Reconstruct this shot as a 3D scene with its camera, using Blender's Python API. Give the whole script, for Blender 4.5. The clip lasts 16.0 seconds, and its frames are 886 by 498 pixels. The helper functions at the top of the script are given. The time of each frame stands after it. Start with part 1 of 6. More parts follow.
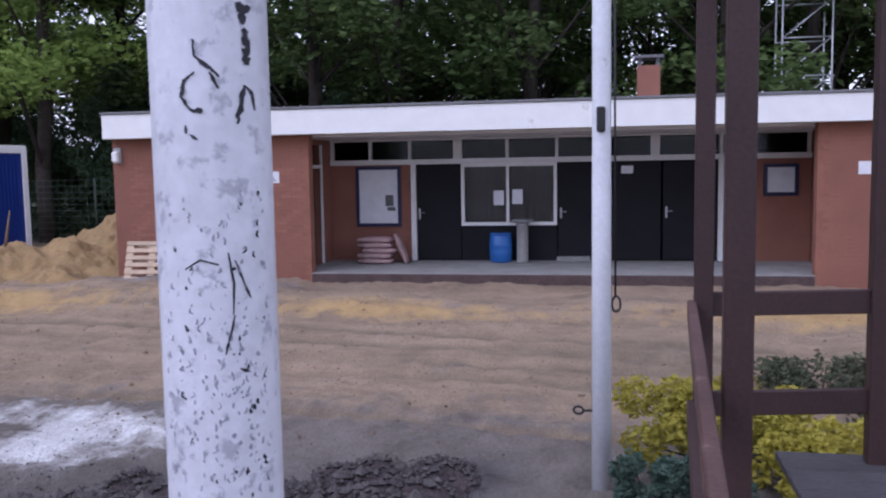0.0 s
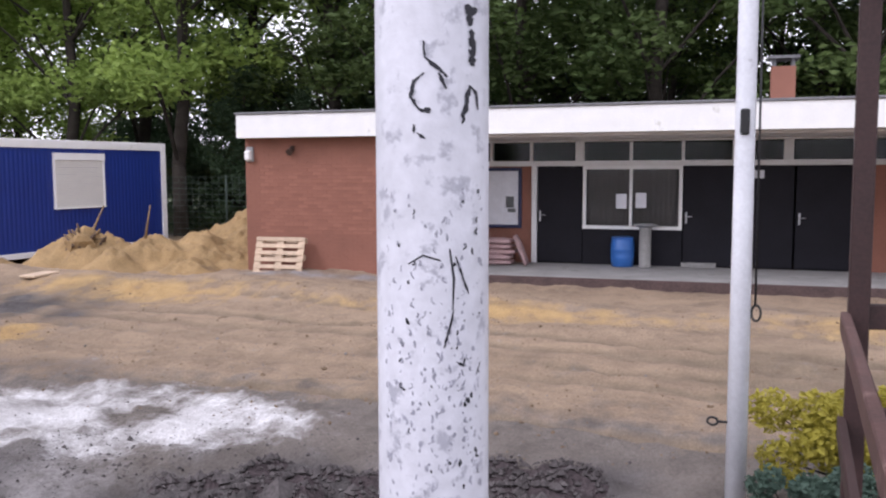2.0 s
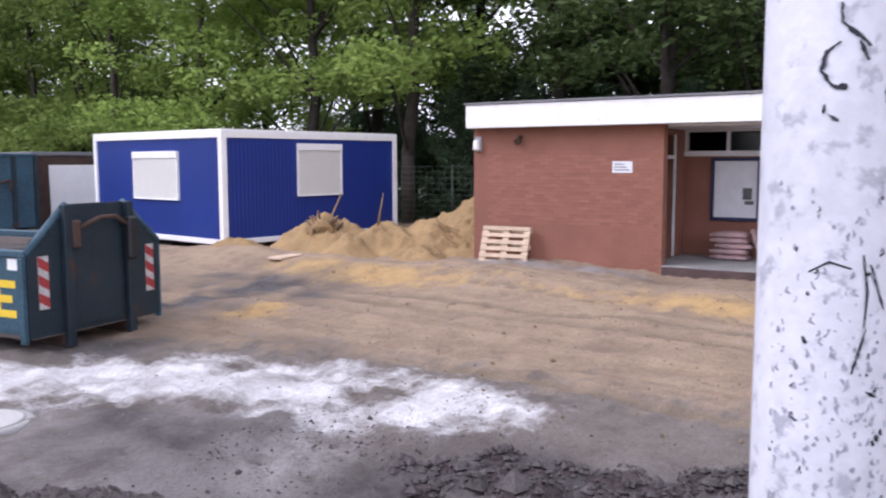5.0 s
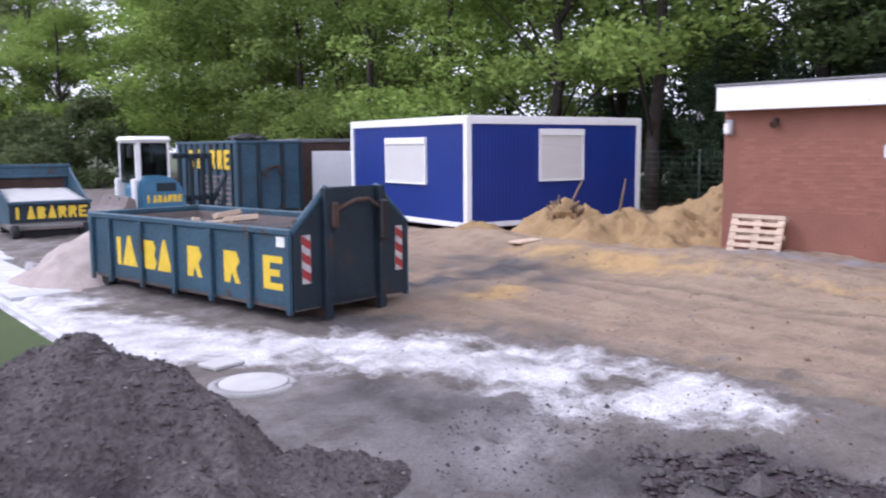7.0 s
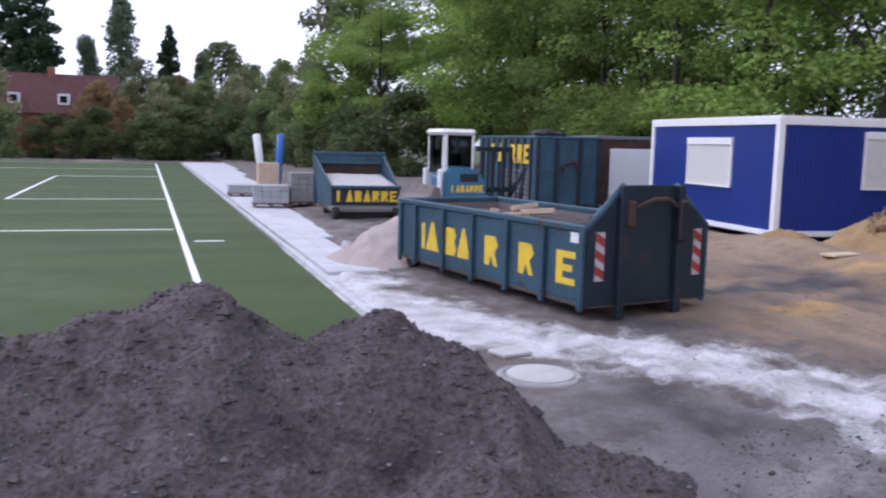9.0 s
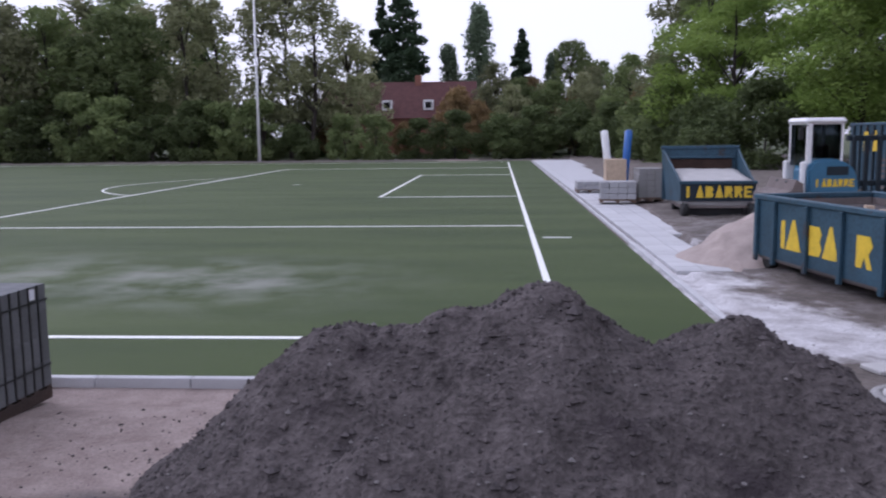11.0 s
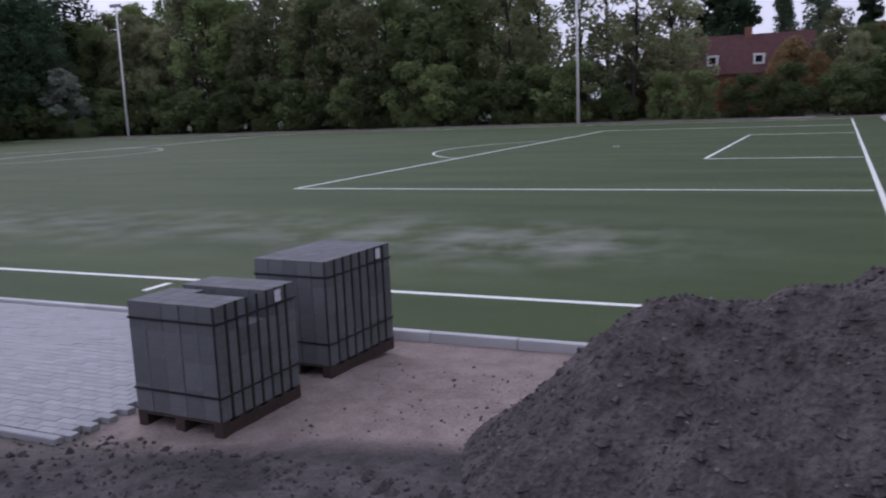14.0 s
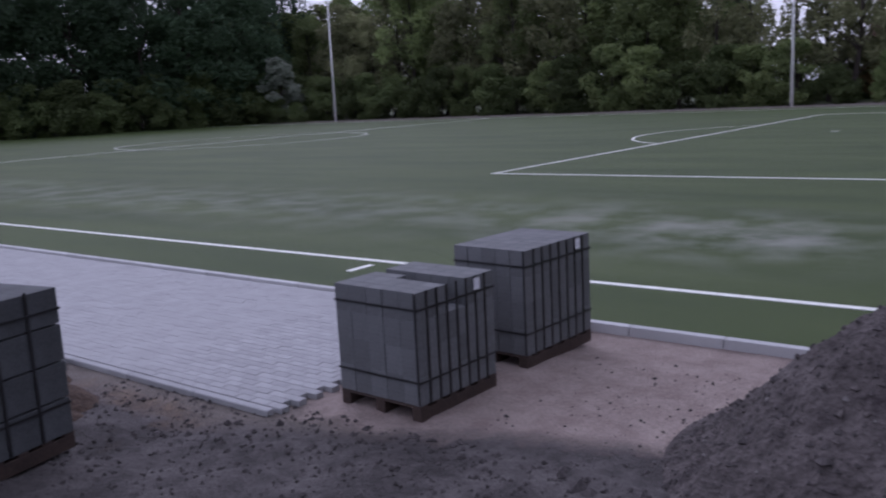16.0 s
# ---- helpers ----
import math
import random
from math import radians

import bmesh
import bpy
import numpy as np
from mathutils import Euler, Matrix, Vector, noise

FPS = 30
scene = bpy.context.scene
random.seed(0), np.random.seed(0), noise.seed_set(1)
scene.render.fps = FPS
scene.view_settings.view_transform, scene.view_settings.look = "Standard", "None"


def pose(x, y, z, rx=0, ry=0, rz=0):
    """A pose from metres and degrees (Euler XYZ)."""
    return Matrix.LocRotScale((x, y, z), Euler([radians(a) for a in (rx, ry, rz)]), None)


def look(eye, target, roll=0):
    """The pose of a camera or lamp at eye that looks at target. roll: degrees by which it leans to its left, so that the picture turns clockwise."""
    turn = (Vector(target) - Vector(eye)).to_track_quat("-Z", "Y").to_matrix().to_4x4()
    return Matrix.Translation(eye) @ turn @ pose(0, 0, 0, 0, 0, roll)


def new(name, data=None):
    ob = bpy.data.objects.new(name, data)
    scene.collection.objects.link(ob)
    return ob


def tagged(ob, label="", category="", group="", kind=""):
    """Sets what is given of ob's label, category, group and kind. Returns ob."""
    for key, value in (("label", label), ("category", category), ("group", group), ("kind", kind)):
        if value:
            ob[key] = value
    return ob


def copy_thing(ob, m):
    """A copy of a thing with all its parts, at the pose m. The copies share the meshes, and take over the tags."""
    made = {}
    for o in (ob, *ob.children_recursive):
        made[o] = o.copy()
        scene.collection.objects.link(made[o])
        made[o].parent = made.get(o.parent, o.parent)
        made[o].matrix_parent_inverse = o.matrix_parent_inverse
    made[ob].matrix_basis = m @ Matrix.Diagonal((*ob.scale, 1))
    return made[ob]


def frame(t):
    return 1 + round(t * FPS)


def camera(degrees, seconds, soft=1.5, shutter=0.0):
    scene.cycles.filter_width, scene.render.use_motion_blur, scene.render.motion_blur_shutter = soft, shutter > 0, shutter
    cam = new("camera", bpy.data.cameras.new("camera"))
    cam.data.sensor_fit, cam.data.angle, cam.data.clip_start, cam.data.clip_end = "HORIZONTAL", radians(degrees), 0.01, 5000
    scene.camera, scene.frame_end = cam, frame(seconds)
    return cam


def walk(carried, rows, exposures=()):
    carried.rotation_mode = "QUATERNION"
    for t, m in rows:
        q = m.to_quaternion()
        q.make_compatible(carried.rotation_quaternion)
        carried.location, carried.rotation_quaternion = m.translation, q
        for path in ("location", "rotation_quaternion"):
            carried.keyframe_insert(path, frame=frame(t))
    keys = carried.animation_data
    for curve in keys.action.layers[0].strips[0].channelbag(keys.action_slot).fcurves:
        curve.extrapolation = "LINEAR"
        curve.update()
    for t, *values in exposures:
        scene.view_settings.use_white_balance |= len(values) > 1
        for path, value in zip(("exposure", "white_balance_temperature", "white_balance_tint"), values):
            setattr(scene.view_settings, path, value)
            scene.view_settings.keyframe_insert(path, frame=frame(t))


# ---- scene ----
# ---- camera ----
cam = camera(54.35, 16.0, soft=2.1, shutter=0.4)
PATH = [
    (0, pose(-0.709, -10.650, 2.422, 84.65, 0.96, -76.04)),
    (0.5, pose(-0.710, -10.617, 2.415, 84.42, 0.69, -74.57)),
    (1, pose(-0.736, -10.589, 2.421, 84.83, 0.17, -72.55)),
    (1.5, pose(-0.754, -10.554, 2.419, 84.60, 0.27, -70.37)),
    (2, pose(-0.760, -10.524, 2.421, 84.82, 0.19, -68.45)),
    (2.5, pose(-0.777, -10.506, 2.418, 84.84, 0.15, -67.04)),
    (3, pose(-0.801, -10.468, 2.417, 84.77, 0.39, -64.19)),
    (3.5, pose(-0.819, -10.432, 2.414, 84.51, 0.26, -61.86)),
    (3.7, pose(-0.803, -10.418, 2.420, 84.69, 0.07, -61.06)),
    (5.8, pose(-0.722, -10.258, 2.421, 83.81, 0.30, -48.25)),
    (6, pose(-0.724, -10.262, 2.411, 83.82, 0.25, -46.61)),
    (6.5, pose(-0.726, -10.275, 2.419, 83.08, 0.52, -42.46)),
    (7, pose(-0.743, -10.292, 2.424, 83.27, 0.39, -38.27)),
    (7.5, pose(-0.751, -10.284, 2.417, 83.48, 0.27, -33.37)),
    (8, pose(-0.763, -10.256, 2.417, 83.59, -0.25, -27.60)),
    (8.5, pose(-0.780, -10.242, 2.420, 84.24, -1.60, -23.54)),
    (9, pose(-0.773, -10.229, 2.413, 82.90, -1.41, -18.87)),
    (9.5, pose(-0.784, -10.210, 2.421, 82.10, -0.23, -13.34)),
    (10, pose(-0.773, -10.199, 2.438, 82.18, -0.28, -5.19)),
    (10.2, pose(-0.771, -10.194, 2.437, 82.79, -0.13, -2.95)),
    (12.3, pose(-0.835, -10.024, 2.446, 81.76, 1.19, 13.11)),
    (12.5, pose(-0.837, -10.015, 2.446, 81.83, 1.09, 14.81)),
    (13, pose(-0.875, -9.990, 2.455, 80.22, 1.42, 17.70)),
    (13.5, pose(-0.918, -9.983, 2.445, 80.07, 1.46, 20.40)),
    (14, pose(-0.965, -9.981, 2.457, 80.44, 2.35, 24.32)),
    (14.5, pose(-0.997, -9.958, 2.452, 79.54, 2.65, 27.37)),
    (15, pose(-1.031, -9.945, 2.450, 78.69, 3.06, 30.22)),
    (15.5, pose(-1.052, -9.906, 2.470, 79.52, 2.93, 32.55)),
    (16, pose(-1.079, -9.908, 2.487, 79.99, 2.88, 37.17)),
]
walk(cam, PATH, exposures=[(0.0, -0.30, 5350, 26), (0.5, 0.06, 6050, 21), (2.0, 0.18, 6050, 21), (3.7, 0.26, 6000, 22), (6.5, 0.36, 5650, 24), (8.0, 0.34, 5550, 25), (8.6, 0.08, 5500, 25), (10.2, -0.30, 5550, 27), (12.3, -0.80, 5530, 27), (14.0, -0.94, 5500, 28), (16.0, -0.96, 5400, 31)])

# ---- world and light: a bright overcast sky ----
world = bpy.data.worlds.new("overcast_sky")
scene.world = world
world.use_nodes = True
wn = world.node_tree.nodes
wl = world.node_tree.links
sky = wn.new("ShaderNodeTexSky")
sky.sky_type = "NISHITA"
sky.sun_disc = False
sky.sun_elevation = radians(42)
sky.sun_rotation = radians(-50)
sky.air_density, sky.dust_density, sky.ozone_density = 1.0, 3.0, 1.0
hs = wn.new("ShaderNodeHueSaturation")
hs.inputs["Saturation"].default_value = 0.35
wl.new(sky.outputs[0], hs.inputs["Color"])
bg = wn["Background"]
cloud = wn.new("ShaderNodeMix")
cloud.data_type = "RGBA"
cloud.inputs["Factor"].default_value = 0.75
cloud.inputs[7].default_value = (11.0, 11.0, 11.0, 1)
wl.new(hs.outputs[0], cloud.inputs[6])
wl.new(cloud.outputs[2], bg.inputs["Color"])
bg.inputs["Strength"].default_value = 0.15
sun_data = bpy.data.lights.new("sun", "SUN")
sun_data.energy, sun_data.angle, sun_data.color = 1.1, radians(30), (1.0, 0.97, 0.94)
sun = new("sun", sun_data)
sun.matrix_world = look((-36, 30, 37), (0, 0, 0))


# ---- materials ----
def mat(name, base, rough=0.7, metal=0.0, var=0.15, scale=4.0, fine=40.0, bump=0.15, spots=None, spot_amount=0.0, spot_scale=3.0, rand=0.0, dist=0.01, gloss=0.5):
    """A surface with variation at two scales, fine relief and, where wanted, stains of a second colour."""
    m = bpy.data.materials.new(name)
    m.use_nodes = True
    n, l = m.node_tree.nodes, m.node_tree.links
    b = n["Principled BSDF"]
    b.inputs["Roughness"].default_value, b.inputs["Metallic"].default_value = rough, metal
    b.inputs["Specular IOR Level"].default_value = gloss
    tc = n.new("ShaderNodeTexCoord")
    n1, n2 = n.new("ShaderNodeTexNoise"), n.new("ShaderNodeTexNoise")
    n1.inputs["Scale"].default_value, n1.inputs["Detail"].default_value = scale, 5
    n2.inputs["Scale"].default_value, n2.inputs["Detail"].default_value = fine, 3
    for q in (n1, n2):
        l.new(tc.outputs["Object"], q.inputs["Vector"])
    add = n.new("ShaderNodeMath")
    add.operation = "ADD"
    l.new(n1.outputs[0], add.inputs[0]), l.new(n2.outputs[0], add.inputs[1])
    ramp = n.new("ShaderNodeMapRange")
    ramp.inputs["From Min"].default_value, ramp.inputs["From Max"].default_value = 0.7, 1.3
    ramp.inputs["To Min"].default_value, ramp.inputs["To Max"].default_value = 1 - var, 1 + var
    l.new(add.outputs[0], ramp.inputs["Value"])
    val = ramp.outputs[0]
    if rand:
        oi = n.new("ShaderNodeObjectInfo")
        rr = n.new("ShaderNodeMapRange")
        rr.inputs["To Min"].default_value, rr.inputs["To Max"].default_value = 1 - rand, 1 + rand
        l.new(oi.outputs["Random"], rr.inputs["Value"])
        mu = n.new("ShaderNodeMath")
        mu.operation = "MULTIPLY"
        l.new(val, mu.inputs[0]), l.new(rr.outputs[0], mu.inputs[1])
        val = mu.outputs[0]
    mix = n.new("ShaderNodeMix")
    mix.data_type, mix.blend_type = "RGBA", "MULTIPLY"
    mix.inputs["Factor"].default_value = 1.0
    mix.inputs[6].default_value = (*base, 1)
    l.new(val, mix.inputs[7])
    col = mix.outputs[2]
    if spots:
        n3 = n.new("ShaderNodeTexNoise")
        n3.inputs["Scale"].default_value, n3.inputs["Detail"].default_value, n3.inputs["Roughness"].default_value = spot_scale, 8, 0.65
        l.new(tc.outputs["Object"], n3.inputs["Vector"])
        cut = n.new("ShaderNodeMapRange")
        cut.inputs["From Min"].default_value, cut.inputs["From Max"].default_value = 0.62 - spot_amount, 0.70 - spot_amount
        l.new(n3.outputs[0], cut.inputs["Value"])
        m2 = n.new("ShaderNodeMix")
        m2.data_type = "RGBA"
        m2.inputs[7].default_value = (*spots, 1)
        l.new(cut.outputs[0], m2.inputs["Factor"]), l.new(col, m2.inputs[6])
        col = m2.outputs[2]
    l.new(col, b.inputs["Base Color"])
    bp = n.new("ShaderNodeBump")
    bp.inputs["Strength"].default_value, bp.inputs["Distance"].default_value = bump, dist
    l.new(n2.outputs[0], bp.inputs["Height"]), l.new(bp.outputs[0], b.inputs["Normal"])
    return m


def leaf_mat(name, a, b_col):
    """Leaves: colour varied leaf by leaf, light passing through."""
    m = bpy.data.materials.new(name)
    m.use_nodes = True
    n, l = m.node_tree.nodes, m.node_tree.links
    b = n["Principled BSDF"]
    g = n.new("ShaderNodeNewGeometry")
    tc = n.new("ShaderNodeTexCoord")
    nz = n.new("ShaderNodeTexNoise")
    nz.inputs["Scale"].default_value = 0.6
    l.new(tc.outputs["Object"], nz.inputs["Vector"])
    s = n.new("ShaderNodeMath")
    s.operation = "MULTIPLY_ADD"
    s.inputs[1].default_value, s.inputs[2].default_value = 0.38, -0.10
    l.new(g.outputs["Random Per Island"], s.inputs[0])
    s2 = n.new("ShaderNodeMath")
    s2.operation = "MULTIPLY_ADD"
    s2.inputs[1].default_value = 1.05
    l.new(nz.outputs[0], s2.inputs[0]), l.new(s.outputs[0], s2.inputs[2])
    mix = n.new("ShaderNodeMix")
    mix.data_type = "RGBA"
    mix.inputs[6].default_value, mix.inputs[7].default_value = (*a, 1), (*b_col, 1)
    l.new(s2.outputs[0], mix.inputs["Factor"])
    oi = n.new("ShaderNodeObjectInfo")
    hsv = n.new("ShaderNodeHueSaturation")
    rr = n.new("ShaderNodeMapRange")
    rr.inputs["To Min"].default_value, rr.inputs["To Max"].default_value = 0.65, 1.35
    l.new(oi.outputs["Random"], rr.inputs["Value"]), l.new(rr.outputs[0], hsv.inputs["Value"])
    l.new(mix.outputs[2], hsv.inputs["Color"])
    l.new(hsv.outputs[0], b.inputs["Base Color"])
    b.inputs["Roughness"].default_value, b.inputs["Specular IOR Level"].default_value = 0.6, 0.2
    tr = n.new("ShaderNodeBsdfTranslucent")
    l.new(hsv.outputs[0], tr.inputs["Color"])
    ms = n.new("ShaderNodeMixShader")
    ms.inputs[0].default_value = 0.35
    out = n["Material Output"]
    l.new(b.outputs[0], ms.inputs[1]), l.new(tr.outputs[0], ms.inputs[2]), l.new(ms.outputs[0], out.inputs["Surface"])
    return m


M_BRICK = mat("brick", (0.268, 0.116, 0.081), 0.85, var=0.2, scale=1.2, fine=90, bump=0.3, rand=0.12)
M_MORTAR = mat("mortar", (0.255, 0.112, 0.076), 0.95, var=0.2, bump=0.3)
M_WHITE = mat("white_paint", (0.80, 0.80, 0.80), 0.5, var=0.05, spots=(0.55, 0.54, 0.5), spot_amount=-0.02, spot_scale=2)
M_FRAME = mat("white_frame_paint", (0.72, 0.72, 0.72), 0.45, var=0.08)
M_ROOF = mat("roof_felt_edge", (0.16, 0.16, 0.17), 0.8, var=0.2)
M_BLACK = mat("dark_door_paint", (0.010, 0.0095, 0.014), 0.6, var=0.25, scale=2, bump=0.05, gloss=0.2)
# near-black: the darkness of unlit rooms is put into this colour
M_DARKIN = mat("unlit_interior", (0.02, 0.019, 0.018), 0.95, gloss=0.1)
M_CONC = mat("concrete_slab", (0.27, 0.265, 0.26), 0.9, var=0.2, scale=2, fine=30, bump=0.3, spots=(0.16, 0.15, 0.14), spot_amount=0.02)
M_SLABEDGE = mat("dark_worn_edge", (0.075, 0.048, 0.045), 0.85, var=0.35, scale=3, fine=30, bump=0.3)
M_NAVY = mat("navy_frame", (0.012, 0.016, 0.07), 0.4, var=0.1)
M_PAPER = mat("paper_notices", (0.72, 0.73, 0.78), 0.6, var=0.08, scale=6)
M_BLUE = mat("blue_panel_paint", (0.006, 0.027, 0.195), 0.42, var=0.12, scale=1.0, fine=20, bump=0.05)
M_SHUT = mat("roller_shutter", (0.66, 0.65, 0.62), 0.5, var=0.06)
M_TEAL = mat("teal_steel_paint", (0.030, 0.074, 0.108), 0.55, metal=0.1, var=0.35, scale=1.5, fine=18, bump=0.15, spots=(0.05, 0.034, 0.028), spot_amount=0.03, spot_scale=2.2)
# rust-spotted dark teal steel, also the shaded copy of the teal paint
M_TEALD = mat("dark_and_shaded_teal_steel", (0.011, 0.023, 0.033), 0.6, metal=0.15, var=0.3, scale=2, fine=25, bump=0.15, spots=(0.05, 0.028, 0.02), spot_amount=0.05, spot_scale=2)
M_RUST = mat("rusty_steel", (0.07, 0.04, 0.03), 0.8, metal=0.2, var=0.4, scale=3, bump=0.3)
M_SKIPIN = mat("worn_inner_steel", (0.17, 0.14, 0.13), 0.8, var=0.3, scale=2, bump=0.3)
M_YEL = mat("yellow_paint", (0.72, 0.50, 0.03), 0.5, var=0.15, scale=5, spots=(0.10, 0.11, 0.08), spot_amount=-0.04, spot_scale=9)
M_RED = mat("red_reflective", (0.30, 0.035, 0.035), 0.5, var=0.25, scale=6)
M_STRIPW = mat("grimy_white_strip", (0.42, 0.40, 0.39), 0.6, var=0.35, scale=6)
M_HOOD = mat("blue_machine_paint", (0.05, 0.16, 0.26), 0.3, var=0.12, scale=3)
M_TYRE = mat("tyre_rubber", (0.018, 0.018, 0.018), 0.85, var=0.3)
M_STEEL = mat("galvanised_steel", (0.42, 0.43, 0.45), 0.4, metal=0.7, var=0.15)
M_WOOD = mat("pallet_wood", (0.52, 0.40, 0.29), 0.85, var=0.2, scale=8, fine=60, rand=0.12)
M_WOODD = mat("old_pallet_wood", (0.13, 0.085, 0.06), 0.9, var=0.3, scale=8, fine=60, rand=0.15)
M_BROWN = mat("brown_stained_wood", (0.036, 0.015, 0.014), 0.6, var=0.3, scale=3, fine=50, bump=0.2)
M_RAIL = mat("worn_handrail_wood", (0.085, 0.042, 0.037), 0.6, var=0.3, scale=6, fine=60, bump=0.2, spots=(0.2, 0.13, 0.115), spot_amount=0.03, spot_scale=6)
M_PLANK = mat("weathered_dark_planks", (0.055, 0.05, 0.055), 0.75, var=0.3, scale=5, fine=50, rand=0.15)
M_PAVER = mat("grey_concrete_paver", (0.36, 0.36, 0.37), 0.85, var=0.12, scale=3, fine=60, bump=0.3, rand=0.10)
M_KERB = mat("pale_kerb_stone", (0.50, 0.50, 0.51), 0.85, var=0.12, scale=2, fine=60, bump=0.3, rand=0.08)
M_STACK = mat("stacked_paver", (0.13, 0.135, 0.14), 0.85, var=0.2, scale=5, fine=60, bump=0.3, rand=0.14)
M_STACKD = mat("dark_stacked_paver", (0.075, 0.080, 0.086), 0.85, var=0.25, scale=5, fine=60, bump=0.3, rand=0.14)
M_STRAP = mat("black_strap", (0.012, 0.012, 0.014), 0.5, var=0.1)
M_LINE = mat("white_line_turf", (0.84, 0.85, 0.80), 0.9, var=0.12, scale=20, fine=200, bump=0.4)
M_BARREL = mat("blue_plastic", (0.03, 0.13, 0.42), 0.4, var=0.1)
M_BAG = mat("cement_bag_paper", (0.40, 0.27, 0.27), 0.8, var=0.25, scale=5, fine=30, bump=0.4, rand=0.12)
M_LIME = mat("pale_concrete_cover", (0.43, 0.42, 0.41), 0.85, var=0.12, scale=4, fine=40, bump=0.2)
M_BARK = mat("bark", (0.045, 0.036, 0.03), 0.95, var=0.35, scale=4, fine=20, bump=0.8, dist=0.03)
M_LEAF = leaf_mat("beech_leaves", (0.092, 0.157, 0.030), (0.313, 0.416, 0.103))
M_LEAFD = leaf_mat("dark_leaves", (0.035, 0.07, 0.02), (0.12, 0.165, 0.055))
# far foliage: base colours raised to take in the distance haze
M_LEAFB = leaf_mat("birch_leaves", (0.157, 0.176, 0.088), (0.269, 0.277, 0.149))
M_LEAFF = leaf_mat("olive_leaves", (0.109, 0.157, 0.060), (0.226, 0.271, 0.109))
M_HEDGE = leaf_mat("hedge_leaves", (0.050, 0.074, 0.028), (0.131, 0.165, 0.065))
M_LEAFR = leaf_mat("reddish_leaves", (0.16, 0.105, 0.055), (0.27, 0.195, 0.09))
M_LEAFS = leaf_mat("silvery_leaves", (0.213, 0.250, 0.188), (0.375, 0.413, 0.338))
M_LEAFP = leaf_mat("grey_green_leaves", (0.090, 0.135, 0.081), (0.198, 0.252, 0.162))
M_CONIF = leaf_mat("conifer_needles", (0.030, 0.056, 0.030), (0.068, 0.105, 0.055))
M_GOLD = leaf_mat("golden_leaves", (0.30, 0.26, 0.03), (0.62, 0.55, 0.10))
M_WEED = leaf_mat("dusty_weed_leaves", (0.07, 0.085, 0.05), (0.15, 0.16, 0.10))
M_BLUEG = leaf_mat("blue_green_leaves", (0.05, 0.09, 0.07), (0.12, 0.18, 0.14))
M_TILE = mat("red_roof_tiles", (0.090, 0.035, 0.033), 0.85, var=0.25, scale=2, fine=20)
M_STRAW = mat("dry_roots", (0.22, 0.15, 0.08), 0.95, var=0.3)
M_FENCE = mat("green_coated_wire", (0.05, 0.075, 0.06), 0.5, var=0.15)
M_SKIN = mat("bright_white_steel", (0.78, 0.78, 0.78), 0.4, var=0.06)


def glass_mat(name, tint, rough=0.05):
    m = bpy.data.materials.new(name)
    m.use_nodes = True
    b = m.node_tree.nodes["Principled BSDF"]
    b.inputs["Base Color"].default_value = (*tint, 1)
    b.inputs["Roughness"].default_value = rough
    b.inputs["Transmission Weight"].default_value = 1.0
    b.inputs["IOR"].default_value = 1.22
    return m


M_GLASS = glass_mat("window_glass", (0.75, 0.78, 0.78))


